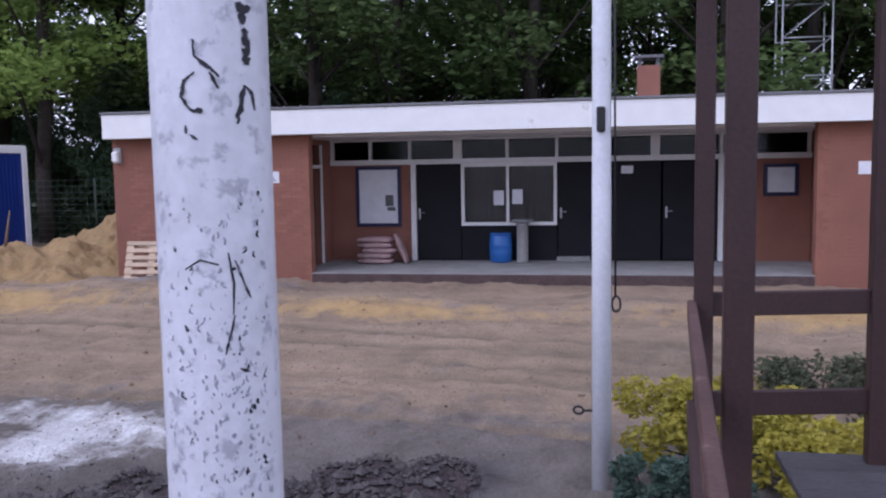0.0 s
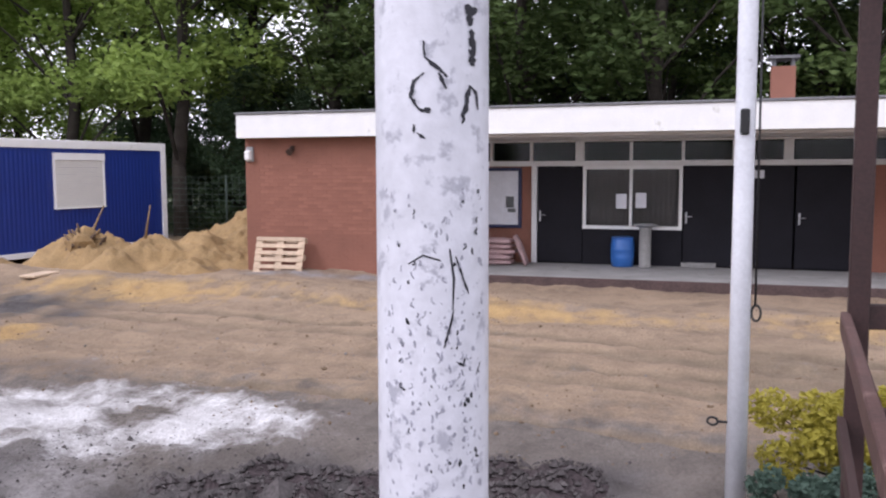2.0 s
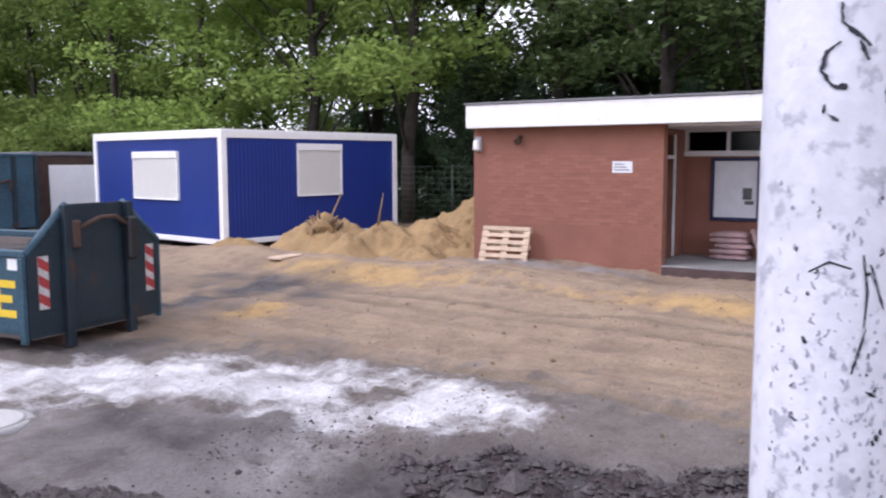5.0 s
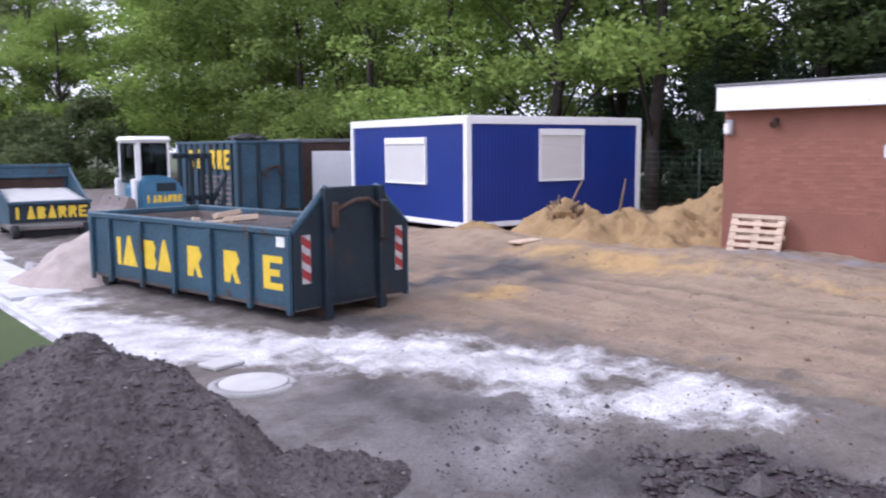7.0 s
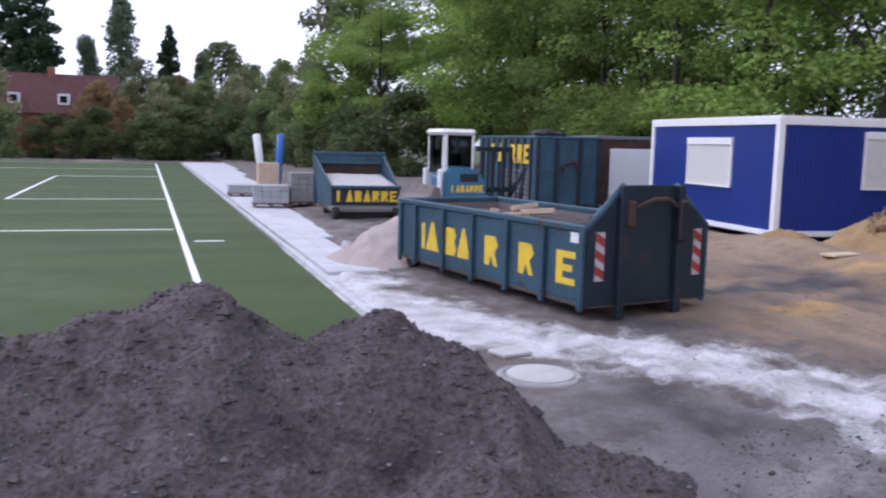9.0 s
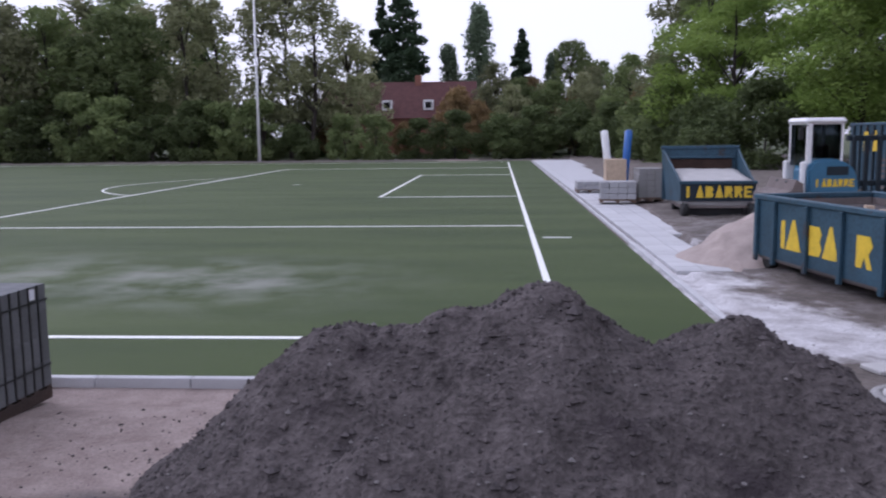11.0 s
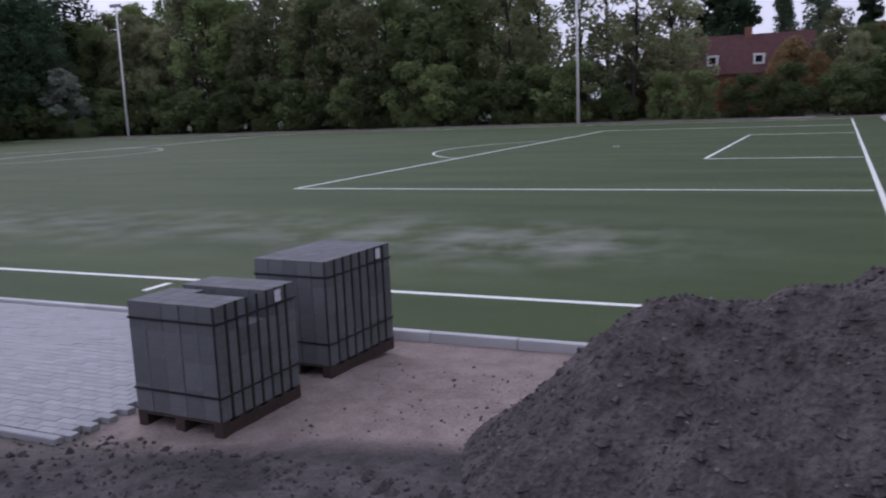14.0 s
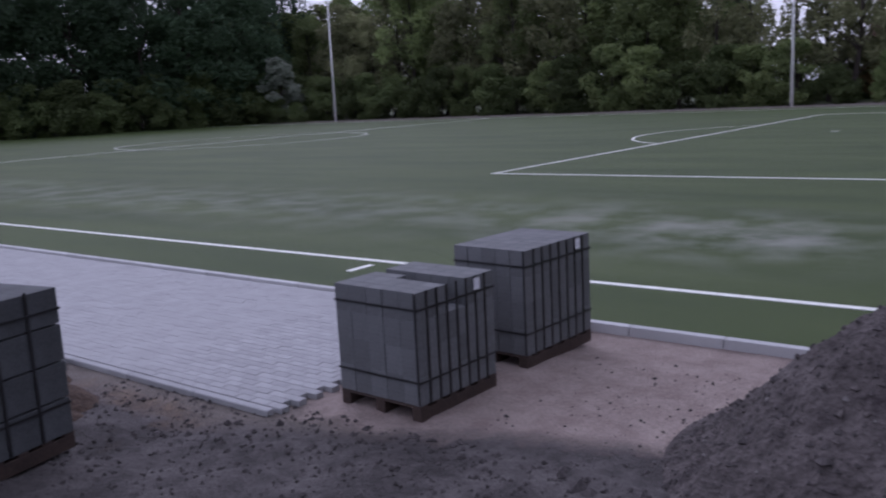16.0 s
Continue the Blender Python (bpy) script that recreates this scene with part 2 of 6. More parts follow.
def ground_mat():
    """Bare building ground: sand, dark soil, pale lime spill and grey grit, mixed by the zones stored on the sheet."""
    m = bpy.data.materials.new("building_ground")
    m.use_nodes = True
    n, l = m.node_tree.nodes, m.node_tree.links
    b = n["Principled BSDF"]
    b.inputs["Roughness"].default_value = 0.95
    tc = n.new("ShaderNodeTexCoord")

    def noise_of(scale, detail=6, rough=0.6, stretch=None):
        q = n.new("ShaderNodeTexNoise")
        q.inputs["Scale"].default_value, q.inputs["Detail"].default_value, q.inputs["Roughness"].default_value = scale, detail, rough
        if stretch:
            mp = n.new("ShaderNodeMapping")
            mp.inputs["Scale"].default_value = stretch
            mp.inputs["Rotation"].default_value = (0, 0, radians(12))
            l.new(tc.outputs["Object"], mp.inputs["Vector"]), l.new(mp.outputs[0], q.inputs["Vector"])
        else:
            l.new(tc.outputs["Object"], q.inputs["Vector"])
        return q.outputs[0]

    big, mid, fine = noise_of(0.5), noise_of(3.0), noise_of(38.0, 4, 0.7)
    patchy = noise_of(1.6, 10, 0.72)
    tracks = noise_of(1.0, 5, 0.6, (3.5, 0.35, 1.0))

    sm = n.new("ShaderNodeMix")
    sm.data_type = "FLOAT"
    sm.inputs[0].default_value = 0.68
    l.new(tracks, sm.inputs[2]), l.new(patchy, sm.inputs[3])
    sandy = sm.outputs[0]

    def tone(a, c, src, lo=0.36, hi=0.64):
        mr = n.new("ShaderNodeMapRange")
        mr.inputs["From Min"].default_value, mr.inputs["From Max"].default_value = lo, hi
        l.new(src, mr.inputs["Value"])
        x = n.new("ShaderNodeMix")
        x.data_type = "RGBA"
        x.inputs[6].default_value, x.inputs[7].default_value = (*a, 1), (*c, 1)
        l.new(mr.outputs[0], x.inputs["Factor"])
        return x.outputs[2]

    def over(under, top, mask):
        x = n.new("ShaderNodeMix")
        x.data_type = "RGBA"
        l.new(mask, x.inputs["Factor"]), l.new(under, x.inputs[6]), l.new(top, x.inputs[7])
        return x.outputs[2]

    def zone(name, edge, width=0.18, src=None):
        at = n.new("ShaderNodeAttribute")
        at.attribute_name = name
        s = n.new("ShaderNodeMath")
        s.operation = "MULTIPLY_ADD"
        s.inputs[1].default_value = edge
        l.new(src or mid, s.inputs[0]), l.new(at.outputs["Fac"], s.inputs[2])
        mr = n.new("ShaderNodeMapRange")
        mr.inputs["From Min"].default_value, mr.inputs["From Max"].default_value = 0.5 + edge * 0.5 - width, 0.5 + edge * 0.5 + width
        l.new(s.outputs[0], mr.inputs["Value"])
        return mr.outputs[0]

    col = tone((0.115, 0.097, 0.085), (0.21, 0.18, 0.16), patchy)
    col = over(col, tone((0.205, 0.148, 0.103), (0.40, 0.292, 0.198), sandy), zone("sand", 1.0))
    col = over(col, tone((0.17, 0.125, 0.085), (0.25, 0.19, 0.13), mid), zone("rut", 0.9, 0.3, patchy))
    col = over(col, tone((0.40, 0.25, 0.10), (0.46, 0.31, 0.14), mid), zone("fresh", 1.2))
    col = over(col, tone((0.27, 0.21, 0.19), (0.37, 0.30, 0.27), mid), zone("pink", 0.8))
    col = over(col, tone((0.15, 0.10, 0.07), (0.26, 0.185, 0.13), mid), zone("brown", 0.8))
    col = over(col, tone((0.105, 0.094, 0.092), (0.33, 0.308, 0.305), patchy), zone("grit", 1.8, 0.25, patchy))
    col = over(col, tone((0.036, 0.031, 0.031), (0.150, 0.134, 0.132), patchy, 0.38, 0.68), zone("soil", 1.7, 0.36, patchy))
    col = over(col, tone((0.40, 0.38, 0.38), (0.72, 0.71, 0.72), patchy), zone("lime", 1.7, 0.22, patchy))
    col = over(col, tone((0.035, 0.05, 0.015), (0.07, 0.09, 0.03), mid), zone("green", 0.8))
    g = n.new("ShaderNodeMix")
    g.data_type, g.blend_type = "RGBA", "MULTIPLY"
    g.inputs["Factor"].default_value = 1.0
    mr = n.new("ShaderNodeMapRange")
    mr.inputs["From Min"].default_value, mr.inputs["From Max"].default_value = 0.3, 0.7
    mr.inputs["To Min"].default_value, mr.inputs["To Max"].default_value = 0.72, 1.22
    l.new(fine, mr.inputs["Value"]), l.new(col, g.inputs[6]), l.new(mr.outputs[0], g.inputs[7])
    l.new(g.outputs[2], b.inputs["Base Color"])
    bp = n.new("ShaderNodeBump")
    bp.inputs["Strength"].default_value, bp.inputs["Distance"].default_value = 0.8, 0.04
    l.new(fine, bp.inputs["Height"])
    bp2 = n.new("ShaderNodeBump")
    bp2.inputs["Strength"].default_value, bp2.inputs["Distance"].default_value = 0.22, 0.12
    l.new(tracks, bp2.inputs["Height"]), l.new(bp.outputs[0], bp2.inputs["Normal"]), l.new(bp2.outputs[0], b.inputs["Normal"])
    return m


def turf_mat():
    m = bpy.data.materials.new("artificial_turf")
    m.use_nodes = True
    n, l = m.node_tree.nodes, m.node_tree.links
    b = n["Principled BSDF"]
    b.inputs["Roughness"].default_value = 0.75
    b.inputs["Specular IOR Level"].default_value = 0.25
    tc = n.new("ShaderNodeTexCoord")
    mp = n.new("ShaderNodeMapping")
    mp.inputs["Scale"].default_value = (0.12, 0.5, 1)
    q1, q2, q3 = (n.new("ShaderNodeTexNoise") for _ in range(3))
    q1.inputs["Scale"].default_value, q1.inputs["Detail"].default_value = 1.0, 6
    q2.inputs["Scale"].default_value, q2.inputs["Detail"].default_value = 60, 3
    q3.inputs["Scale"].default_value, q3.inputs["Detail"].default_value = 0.9, 8
    l.new(tc.outputs["Object"], mp.inputs["Vector"]), l.new(mp.outputs[0], q1.inputs["Vector"])
    l.new(tc.outputs["Object"], q2.inputs["Vector"]), l.new(tc.outputs["Object"], q3.inputs["Vector"])
    x = n.new("ShaderNodeMix")
    x.data_type = "RGBA"
    x.inputs[6].default_value, x.inputs[7].default_value = (0.034, 0.057, 0.011, 1), (0.057, 0.083, 0.021, 1)
    mr = n.new("ShaderNodeMapRange")
    mr.inputs["From Min"].default_value, mr.inputs["From Max"].default_value = 0.35, 0.65
    l.new(q1.outputs[0], mr.inputs["Value"]), l.new(mr.outputs[0], x.inputs["Factor"])
    at = n.new("ShaderNodeAttribute")
    at.attribute_name = "sanded"
    mu = n.new("ShaderNodeMath")
    mu.operation = "MULTIPLY"
    c3 = n.new("ShaderNodeMapRange")
    c3.inputs["From Min"].default_value, c3.inputs["From Max"].default_value = 0.40, 0.66
    l.new(q3.outputs[0], c3.inputs["Value"]), l.new(c3.outputs[0], mu.inputs[0]), l.new(at.outputs["Fac"], mu.inputs[1])
    x2 = n.new("ShaderNodeMix")
    x2.data_type = "RGBA"
    x2.inputs[7].default_value = (0.27, 0.28, 0.24, 1)
    l.new(mu.outputs[0], x2.inputs["Factor"]), l.new(x.outputs[2], x2.inputs[6])
    g = n.new("ShaderNodeMix")
    g.data_type, g.blend_type = "RGBA", "MULTIPLY"
    g.inputs["Factor"].default_value = 1.0
    m3 = n.new("ShaderNodeMapRange")
    m3.inputs["From Min"].default_value, m3.inputs["From Max"].default_value = 0.3, 0.7
    m3.inputs["To Min"].default_value, m3.inputs["To Max"].default_value = 0.8, 1.2
    l.new(q2.outputs[0], m3.inputs["Value"]), l.new(x2.outputs[2], g.inputs[6]), l.new(m3.outputs[0], g.inputs[7])
    l.new(g.outputs[2], b.inputs["Base Color"])
    bp = n.new("ShaderNodeBump")
    bp.inputs["Strength"].default_value, bp.inputs["Distance"].default_value = 0.5, 0.02
    l.new(q2.outputs[0], bp.inputs["Height"]), l.new(bp.outputs[0], b.inputs["Normal"])
    return m


M_GROUND, M_TURF = ground_mat(), turf_mat()
M_SOIL = mat("dark_heaped_soil", (0.092, 0.080, 0.078), 0.95, var=0.45, scale=2.5, fine=22, bump=1.0, dist=0.05, gloss=0.2, spots=(0.048, 0.040, 0.042), spot_amount=0.05, spot_scale=1.3)
M_EARTH = mat("crumbly_brown_earth", (0.075, 0.052, 0.040), 0.95, var=0.5, scale=4, fine=30, bump=0.9, dist=0.04, gloss=0.2)
M_SANDCLOD = mat("damp_sand_crumbs", (0.17, 0.12, 0.08), 0.95, var=0.4, bump=0.4, gloss=0.2)
M_STONE = mat("small_stones", (0.20, 0.185, 0.18), 0.9, var=0.3, rand=0.3)
M_CLOD = mat("soil_clods", (0.078, 0.069, 0.069), 0.95, var=0.5, bump=0.5, gloss=0.2)
M_SAND = mat("heaped_sand", (0.30, 0.198, 0.092), 0.95, var=0.25, scale=2.0, fine=30, bump=0.6, dist=0.03, spots=(0.20, 0.13, 0.07), spot_amount=0.0, spot_scale=1.5)
M_GRAVEL = mat("pale_gravel", (0.36, 0.30, 0.27), 0.95, var=0.25, scale=3, fine=50, bump=0.6, dist=0.02)


# ---- building helpers ----
def part(name, bm, material, parent, label=""):
    me = bpy.data.meshes.new(name)
    bm.to_mesh(me)
    bm.free()
    me.materials.append(material)
    ob = new(name, me)
    ob.parent = parent
    if label:
        ob["label"] = label
    return ob


def thing(name, m, label, category, group="", kind=""):
    ob = new(name)
    ob.empty_display_size = 0.2
    ob.matrix_world = m
    return tagged(ob, label, category, group, kind)


def solo(name, bm, material, label, category, group="", kind="", m=None):
    ob = part(name, bm, material, None)
    if m is not None:
        ob.matrix_world = m
    return tagged(ob, label, category, group, kind)


def box(bm, a, b, bevel=0.0, m=None):
    x0, y0, z0 = a
    x1, y1, z1 = b
    v = [bm.verts.new(p) for p in ((x0, y0, z0), (x1, y0, z0), (x1, y1, z0), (x0, y1, z0), (x0, y0, z1), (x1, y0, z1), (x1, y1, z1), (x0, y1, z1))]
    f = [bm.faces.new([v[i] for i in q]) for q in ((3, 2, 1, 0), (4, 5, 6, 7), (0, 1, 5, 4), (1, 2, 6, 5), (2, 3, 7, 6), (3, 0, 4, 7))]
    if m is not None:
        for q in v:
            q.co = m @ q.co
    if bevel:
        edges = list({e for q in f for e in q.edges})
        bmesh.ops.bevel(bm, geom=edges, offset=bevel, segments=1, affect="EDGES", profile=0.7)
    return bm


def boxes(*pairs, bevel=0.0):
    bm = bmesh.new()
    for a, b in pairs:
        box(bm, a, b, bevel)
    return bm


def tube(bm, p, q, r0, r1=None, n=12, caps=True):
    p, q = Vector(p), Vector(q)
    r1 = r0 if r1 is None else r1
    turn = (q - p).to_track_quat("Z", "Y").to_matrix()
    rings = []
    for c, r in ((p, r0), (q, r1)):
        rings.append([bm.verts.new(c + turn @ Vector((r * math.cos(2 * math.pi * i / n), r * math.sin(2 * math.pi * i / n), 0))) for i in range(n)])
    for i in range(n):
        f = bm.faces.new((rings[0][i], rings[0][(i + 1) % n], rings[1][(i + 1) % n], rings[1][i]))
        f.smooth = True
    if caps:
        bm.faces.new(rings[0][::-1]), bm.faces.new(rings[1])
    return bm


def tubes(*rows, n=12):
    bm = bmesh.new()
    for r in rows:
        tube(bm, *r, n=n)
    return bm


def prism(bm, pts, axis, a, b):
    """A flat outline drawn out along an axis from a to b; pts are the other two coordinates in order."""
    def at(p, c):
        q = list(p)
        q.insert(axis, c)
        return q
    lo, hi = [bm.verts.new(at(p, a)) for p in pts], [bm.verts.new(at(p, b)) for p in pts]
    k = len(pts)
    bm.faces.new(lo[::-1]), bm.faces.new(hi)
    for i in range(k):
        bm.faces.new((lo[i], lo[(i + 1) % k], hi[(i + 1) % k], hi[i]))
    bmesh.ops.recalc_face_normals(bm, faces=bm.faces[:])
    return bm


def lathe(bm, profile, n=20, centre=(0, 0, 0)):
    rings = []
    for r, z in profile:
        rings.append([bm.verts.new((centre[0] + r * math.cos(2 * math.pi * i / n), centre[1] + r * math.sin(2 * math.pi * i / n), centre[2] + z)) for i in range(n)])
    for a, b in zip(rings, rings[1:]):
        for i in range(n):
            bm.faces.new((a[i], a[(i + 1) % n], b[(i + 1) % n], b[i])).smooth = True
    bm.faces.new(rings[0][::-1]), bm.faces.new(rings[-1])
    return bm


def sstep(a, b, x):
    t = np.clip((x - a) / (b - a), 0, 1)
    return t * t * (3 - 2 * t)


# smooth value noise on a plane, for relief
class Relief:
    def __init__(self, seed):
        self.table = np.random.default_rng(seed).random((256, 256))

    def __call__(self, x, y):
        x, y = np.asarray(x, float), np.asarray(y, float)
        i, j = np.floor(x).astype(int), np.floor(y).astype(int)
        u, v = x - i, y - j
        u, v = u * u * (3 - 2 * u), v * v * (3 - 2 * v)
        t = self.table
        a, b = t[i % 256, j % 256], t[(i + 1) % 256, j % 256]
        c, d = t[i % 256, (j + 1) % 256], t[(i + 1) % 256, (j + 1) % 256]
        return (a * (1 - u) + b * u) * (1 - v) + (c * (1 - u) + d * u) * v - 0.5


R1, R2, R3 = Relief(1), Relief(2), Relief(3)


def along(x, y, line):
    """The distance from points to a polyline."""
    best = np.full(np.shape(x), 1e9)
    for (ax, ay), (bx, by) in zip(line, line[1:]):
        dx, dy = bx - ax, by - ay
        t = np.clip(((x - ax) * dx + (y - ay) * dy) / (dx * dx + dy * dy), 0, 1)
        best = np.minimum(best, np.hypot(x - ax - t * dx, y - ay - t * dy))
    return best


# ---- ground ----
PITCH_W, PITCH_L, TURF_E, TURF_S = 66.0, 105.0, 2.1, -1.75


def path_width(y):
    return np.clip(0.9 + 0.045 * (y - 8), 0.9, 3.4)


def ruts(x, y):
    """Wheel tracks that sweep past the clubhouse."""
    r = np.zeros(np.shape(x))
    for x0, c, w in ((9.6, 0.020, 0.16), (10.15, 0.020, 0.14), (8.2, 0.012, 0.15), (8.9, 0.012, 0.15), (7.0, 0.03, 0.13), (11.0, 0.008, 0.12)):
        mid = x0 - c * (y + 5) ** 2 * 0.35 + 0.5 * R1(y * 0.12 + x0, 3.3)
        r = np.maximum(r, np.exp(-((x - mid) / w) ** 2) * (0.6 + 0.8 * R2(y * 0.35, x0)))
    return np.clip(r, 0, 1) * sstep(-24, -14, y) * sstep(6, 1, y)


def ground_z(x, y):
    rise = 0.30 * sstep(4.0, 13.0, x) + 0.08 * sstep(0.5, 3.0, x)
    off = sstep(2.2, 4.5, x) + sstep(2.2, 4.0, -1.9 - y)
    bank = (0.24 - 0.14 * sstep(-3.5, -5.0, y)) * np.exp(-((x - 11.7 + 0.02 * y) / 0.8) ** 2) * (1.0 + 0.8 * R2(x * 0.8, y * 0.8)) * sstep(-14, -6, -abs(y + 2.0))
    rough = 0.10 * R1(x * 0.5, y * 0.5) + 0.06 * R2(x * 1.7, y * 0.9) + 0.045 * R3(x * 5, y * 5) + 0.03 * R2(x * 11, y * 11) + (0.08 * R1(x * 3.3 + 3, y * 3.3) + 0.06 * R3(x * 7.3, y * 7.3)) * sstep(7.0, 5.4, x) * sstep(1.0, 2.6, x) * sstep(0.5, -1.0, y)
    rise = rise - 0.12 * sstep(12.2, 13.4, x) * sstep(-3.6, -4.6, y)
    rise = rise - 0.16 * sstep(12.0, 12.9, x) * sstep(5.0, 6.1, y) * sstep(14.0, 12.8, y)
    paved = ((x < -6.0) & (y > -5.75)) | ((y > 4.8) & (x < 2.5 + path_width(y)))
    return np.where(paved | (x < TURF_E + 0.35) & (y > TURF_S - 0.07), np.where(paved, -0.035, -0.02), rise + 0.8 * bank - 0.06 * ruts(x, y) + rough * np.clip(off, 0, 1) * 1.1 - 0.01 - 0.065 * sstep(-3.1, -2.2, y) * (y < -1.8) * sstep(1.0, -0.5, x) * (x > -6.0))


def steps_of(lo, hi, fine_lo, fine_hi, d):
    mid = list(np.arange(fine_lo, fine_hi + d / 2, d))
    left, right, w = [], [], d
    p = fine_lo
    while p > lo:
        w *= 1.25
        p -= w
        left.append(max(p, lo))
    p, w = fine_hi, d
    while p < hi:
        w *= 1.25
        p += w
        right.append(min(p, hi))
    return np.array(left[::-1] + mid + right)


def sheet(name, xs, ys, zf, material, zones=()):
    gx, gy = np.meshgrid(xs, ys, indexing="ij")
    gz = zf(gx, gy) * np.ones_like(gx)
    nx, ny = gx.shape
    me = bpy.data.meshes.new(name)
    idx = np.arange(nx * ny).reshape(nx, ny)
    quads = np.stack([idx[:-1, :-1], idx[1:, :-1], idx[1:, 1:], idx[:-1, 1:]], -1).reshape(-1, 4)
    me.from_pydata(np.stack([gx, gy, gz], -1).reshape(-1, 3).tolist(), [], quads.tolist())
    me.polygons.foreach_set("use_smooth", np.ones(len(quads), bool))
    for key, fn in zones:
        a = me.attributes.new(key, "FLOAT", "POINT")
        a.data.foreach_set("value", np.clip(fn(gx, gy), 0, 1).astype(np.float32).ravel())
    me.materials.append(material)
    return new(name, me)


LIME = [(2.35, 9.0), (2.3, 3.0), (2.9, -0.2), (4.3, -1.6), (5.2, -3.2), (5.6, -4.5), (5.72, -5.4)]
RIDGE = [(4.55, -6.3), (4.70, -6.9), (4.80, -7.7), (5.45, -9.2)]
ZONES = (
    ("rut", lambda x, y: 0.95 * ruts(x, y) + 0.75 * np.exp(-((x - 9.3) / 1.2) ** 2 - ((y + 10.6) / 1.0) ** 2)),
    ("sand", lambda x, y: sstep(5.6, 8.2, x + 0.25 * (y + 4) * (y > -4)) * sstep(12, 6, y) * (0.92 + 0.5 * R1(x * 0.6, y * 0.25))),
    ("fresh", lambda x, y: (0.66 + 1.1 * R2(x * 0.5, y * 0.3)) * np.exp(-((x - 11.2 + 0.02 * y) / 0.85) ** 2) * sstep(-18, -12, y) * sstep(5, 0, y) + 0.75 * np.exp(-((x - 8.0) / 0.8) ** 2 - ((y + 0.6) / 0.6) ** 2)),
    ("pink", lambda x, y: sstep(-2.0, -3.6, x) * sstep(-6.0, -4.6, y) * sstep(-7.2, -6.0, x)),
    ("brown", lambda x, y: 0.9 * np.exp(-((x + 8.0) / 1.8) ** 2 - ((y + 6.2) / 0.6) ** 2)),
    ("soil", lambda x, y: np.maximum(1.05 * sstep(0.45, -0.35, y + 5.3 - 0.4 * np.maximum(x + 5.3, -1.5)) * sstep(3.2, 1.4, x), (0.62 + 1.0 * R2(x * 1.7, y * 1.7)) * np.exp(-(along(x, y, RIDGE) / 0.60) ** 2) + (0.46 + 1.0 * R2(x * 2.1, y * 2.1)) * np.exp(-((x - 3.5) / 0.9) ** 2 - ((y + 3.7) / 1.4) ** 2) + 0.75 * np.exp(-((x - 5.3) / 0.9) ** 2 - ((y + 0.6) / 0.6) ** 2) + 0.6 * np.exp(-((x - 9.2) / 0.5) ** 2 - ((y + 0.2) / 0.35) ** 2) + (0.52 + 1.2 * R2(x * 1.1, y * 1.1) + 0.9 * R3(x * 2.9, y * 2.9)) * np.exp(-((x - 8.8) / 2.3) ** 2 - ((y - 1.2) / 2.0) ** 2) + 0.55 * np.exp(-((x - 12.8) / 0.6) ** 2 - ((y + 10.6) / 0.7) ** 2) + (0.30 + 1.3 * R2(x * 1.1, y * 1.1)) * np.exp(-((x - 4.0) / 1.9) ** 2 - ((y + 5.6) / 2.2) ** 2) + 0.45 * np.exp(-((x - 6.9) / 0.5) ** 2 - ((y + 2.6) / 1.2) ** 2))),
    ("grit", lambda x, y: 0.85 * np.exp(-((x - 3.4) / 1.8) ** 2 - ((y + 5.0) / 2.4) ** 2) + 0.60 * np.exp(-((x - 5.0) / 2.4) ** 2 - ((y - 8) / 8.0) ** 2) + 0.6 * np.exp(-((x - 13.9 + 0.06 * y) / 0.5) ** 2) * sstep(-6, -4, y) * sstep(1, -1, y)),
    ("lime", lambda x, y: 0.99 + 0.45 * R2(x * 1.4, y * 1.4) - along(x, y, LIME) / 1.5 - 0.95 * np.exp(-((x - 5.75) / 0.34) ** 2 - ((y + 4.75) / 0.42) ** 2)),
    ("green", lambda x, y: sstep(22, 27, x) * sstep(-60, -40, y) + sstep(-26, -30, y) + sstep(72, 76, y)),
)
ground = sheet("ground", steps_of(-400, 400, -12, 17, 0.09), steps_of(-300, 500, -14, 12, 0.09), ground_z, M_GROUND, ZONES)
tagged(ground, "rutted sandy building ground with soil and spilled lime", "ground", kind="structure")

# ---- pitch ----
SANDED = lambda x, y: 0.95 * np.exp(-((x + 6.0) / 2.6) ** 2 - ((y - 4.2) / 1.9) ** 2) + 0.35 * np.exp(-((y - 5.0) / 2.5) ** 2) * (x < -8)
turf = sheet("pitch", steps_of(-PITCH_L - 3, TURF_E, -14, TURF_E, 0.5), steps_of(TURF_S, PITCH_W + 3.5, TURF_S, 12, 0.5), lambda x, y: 0.0 * x, M_TURF, (("sanded", SANDED),))
tagged(turf, "green artificial turf football pitch dusted with sand", "pitch", kind="structure")
LW = 0.12


def line_mark(a, b, name="pitch_line"):
    (x0, y0), (x1, y1) = a, b
    bm = boxes(((min(x0, x1) - LW / 2, min(y0, y1) - LW / 2, 0.002), (max(x0, x1) + LW / 2, max(y0, y1) + LW / 2, 0.010)))
    part(name, bm, M_LINE, turf)


def arc_mark(cx, cy, r, a0, a1):
    bm = bmesh.new()
    k = max(8, int(abs(a1 - a0) / 4))
    row = []
    for i in range(k + 1):
        t = radians(a0 + (a1 - a0) * i / k)
        row.append([bm.verts.new((cx + q * math.cos(t), cy + q * math.sin(t), 0.010)) for q in (r - LW / 2, r + LW / 2)])
    for p, q in zip(row, row[1:]):
        bm.faces.new((p[0], p[1], q[1], q[0]))
    part("pitch_line", bm, M_LINE, turf)


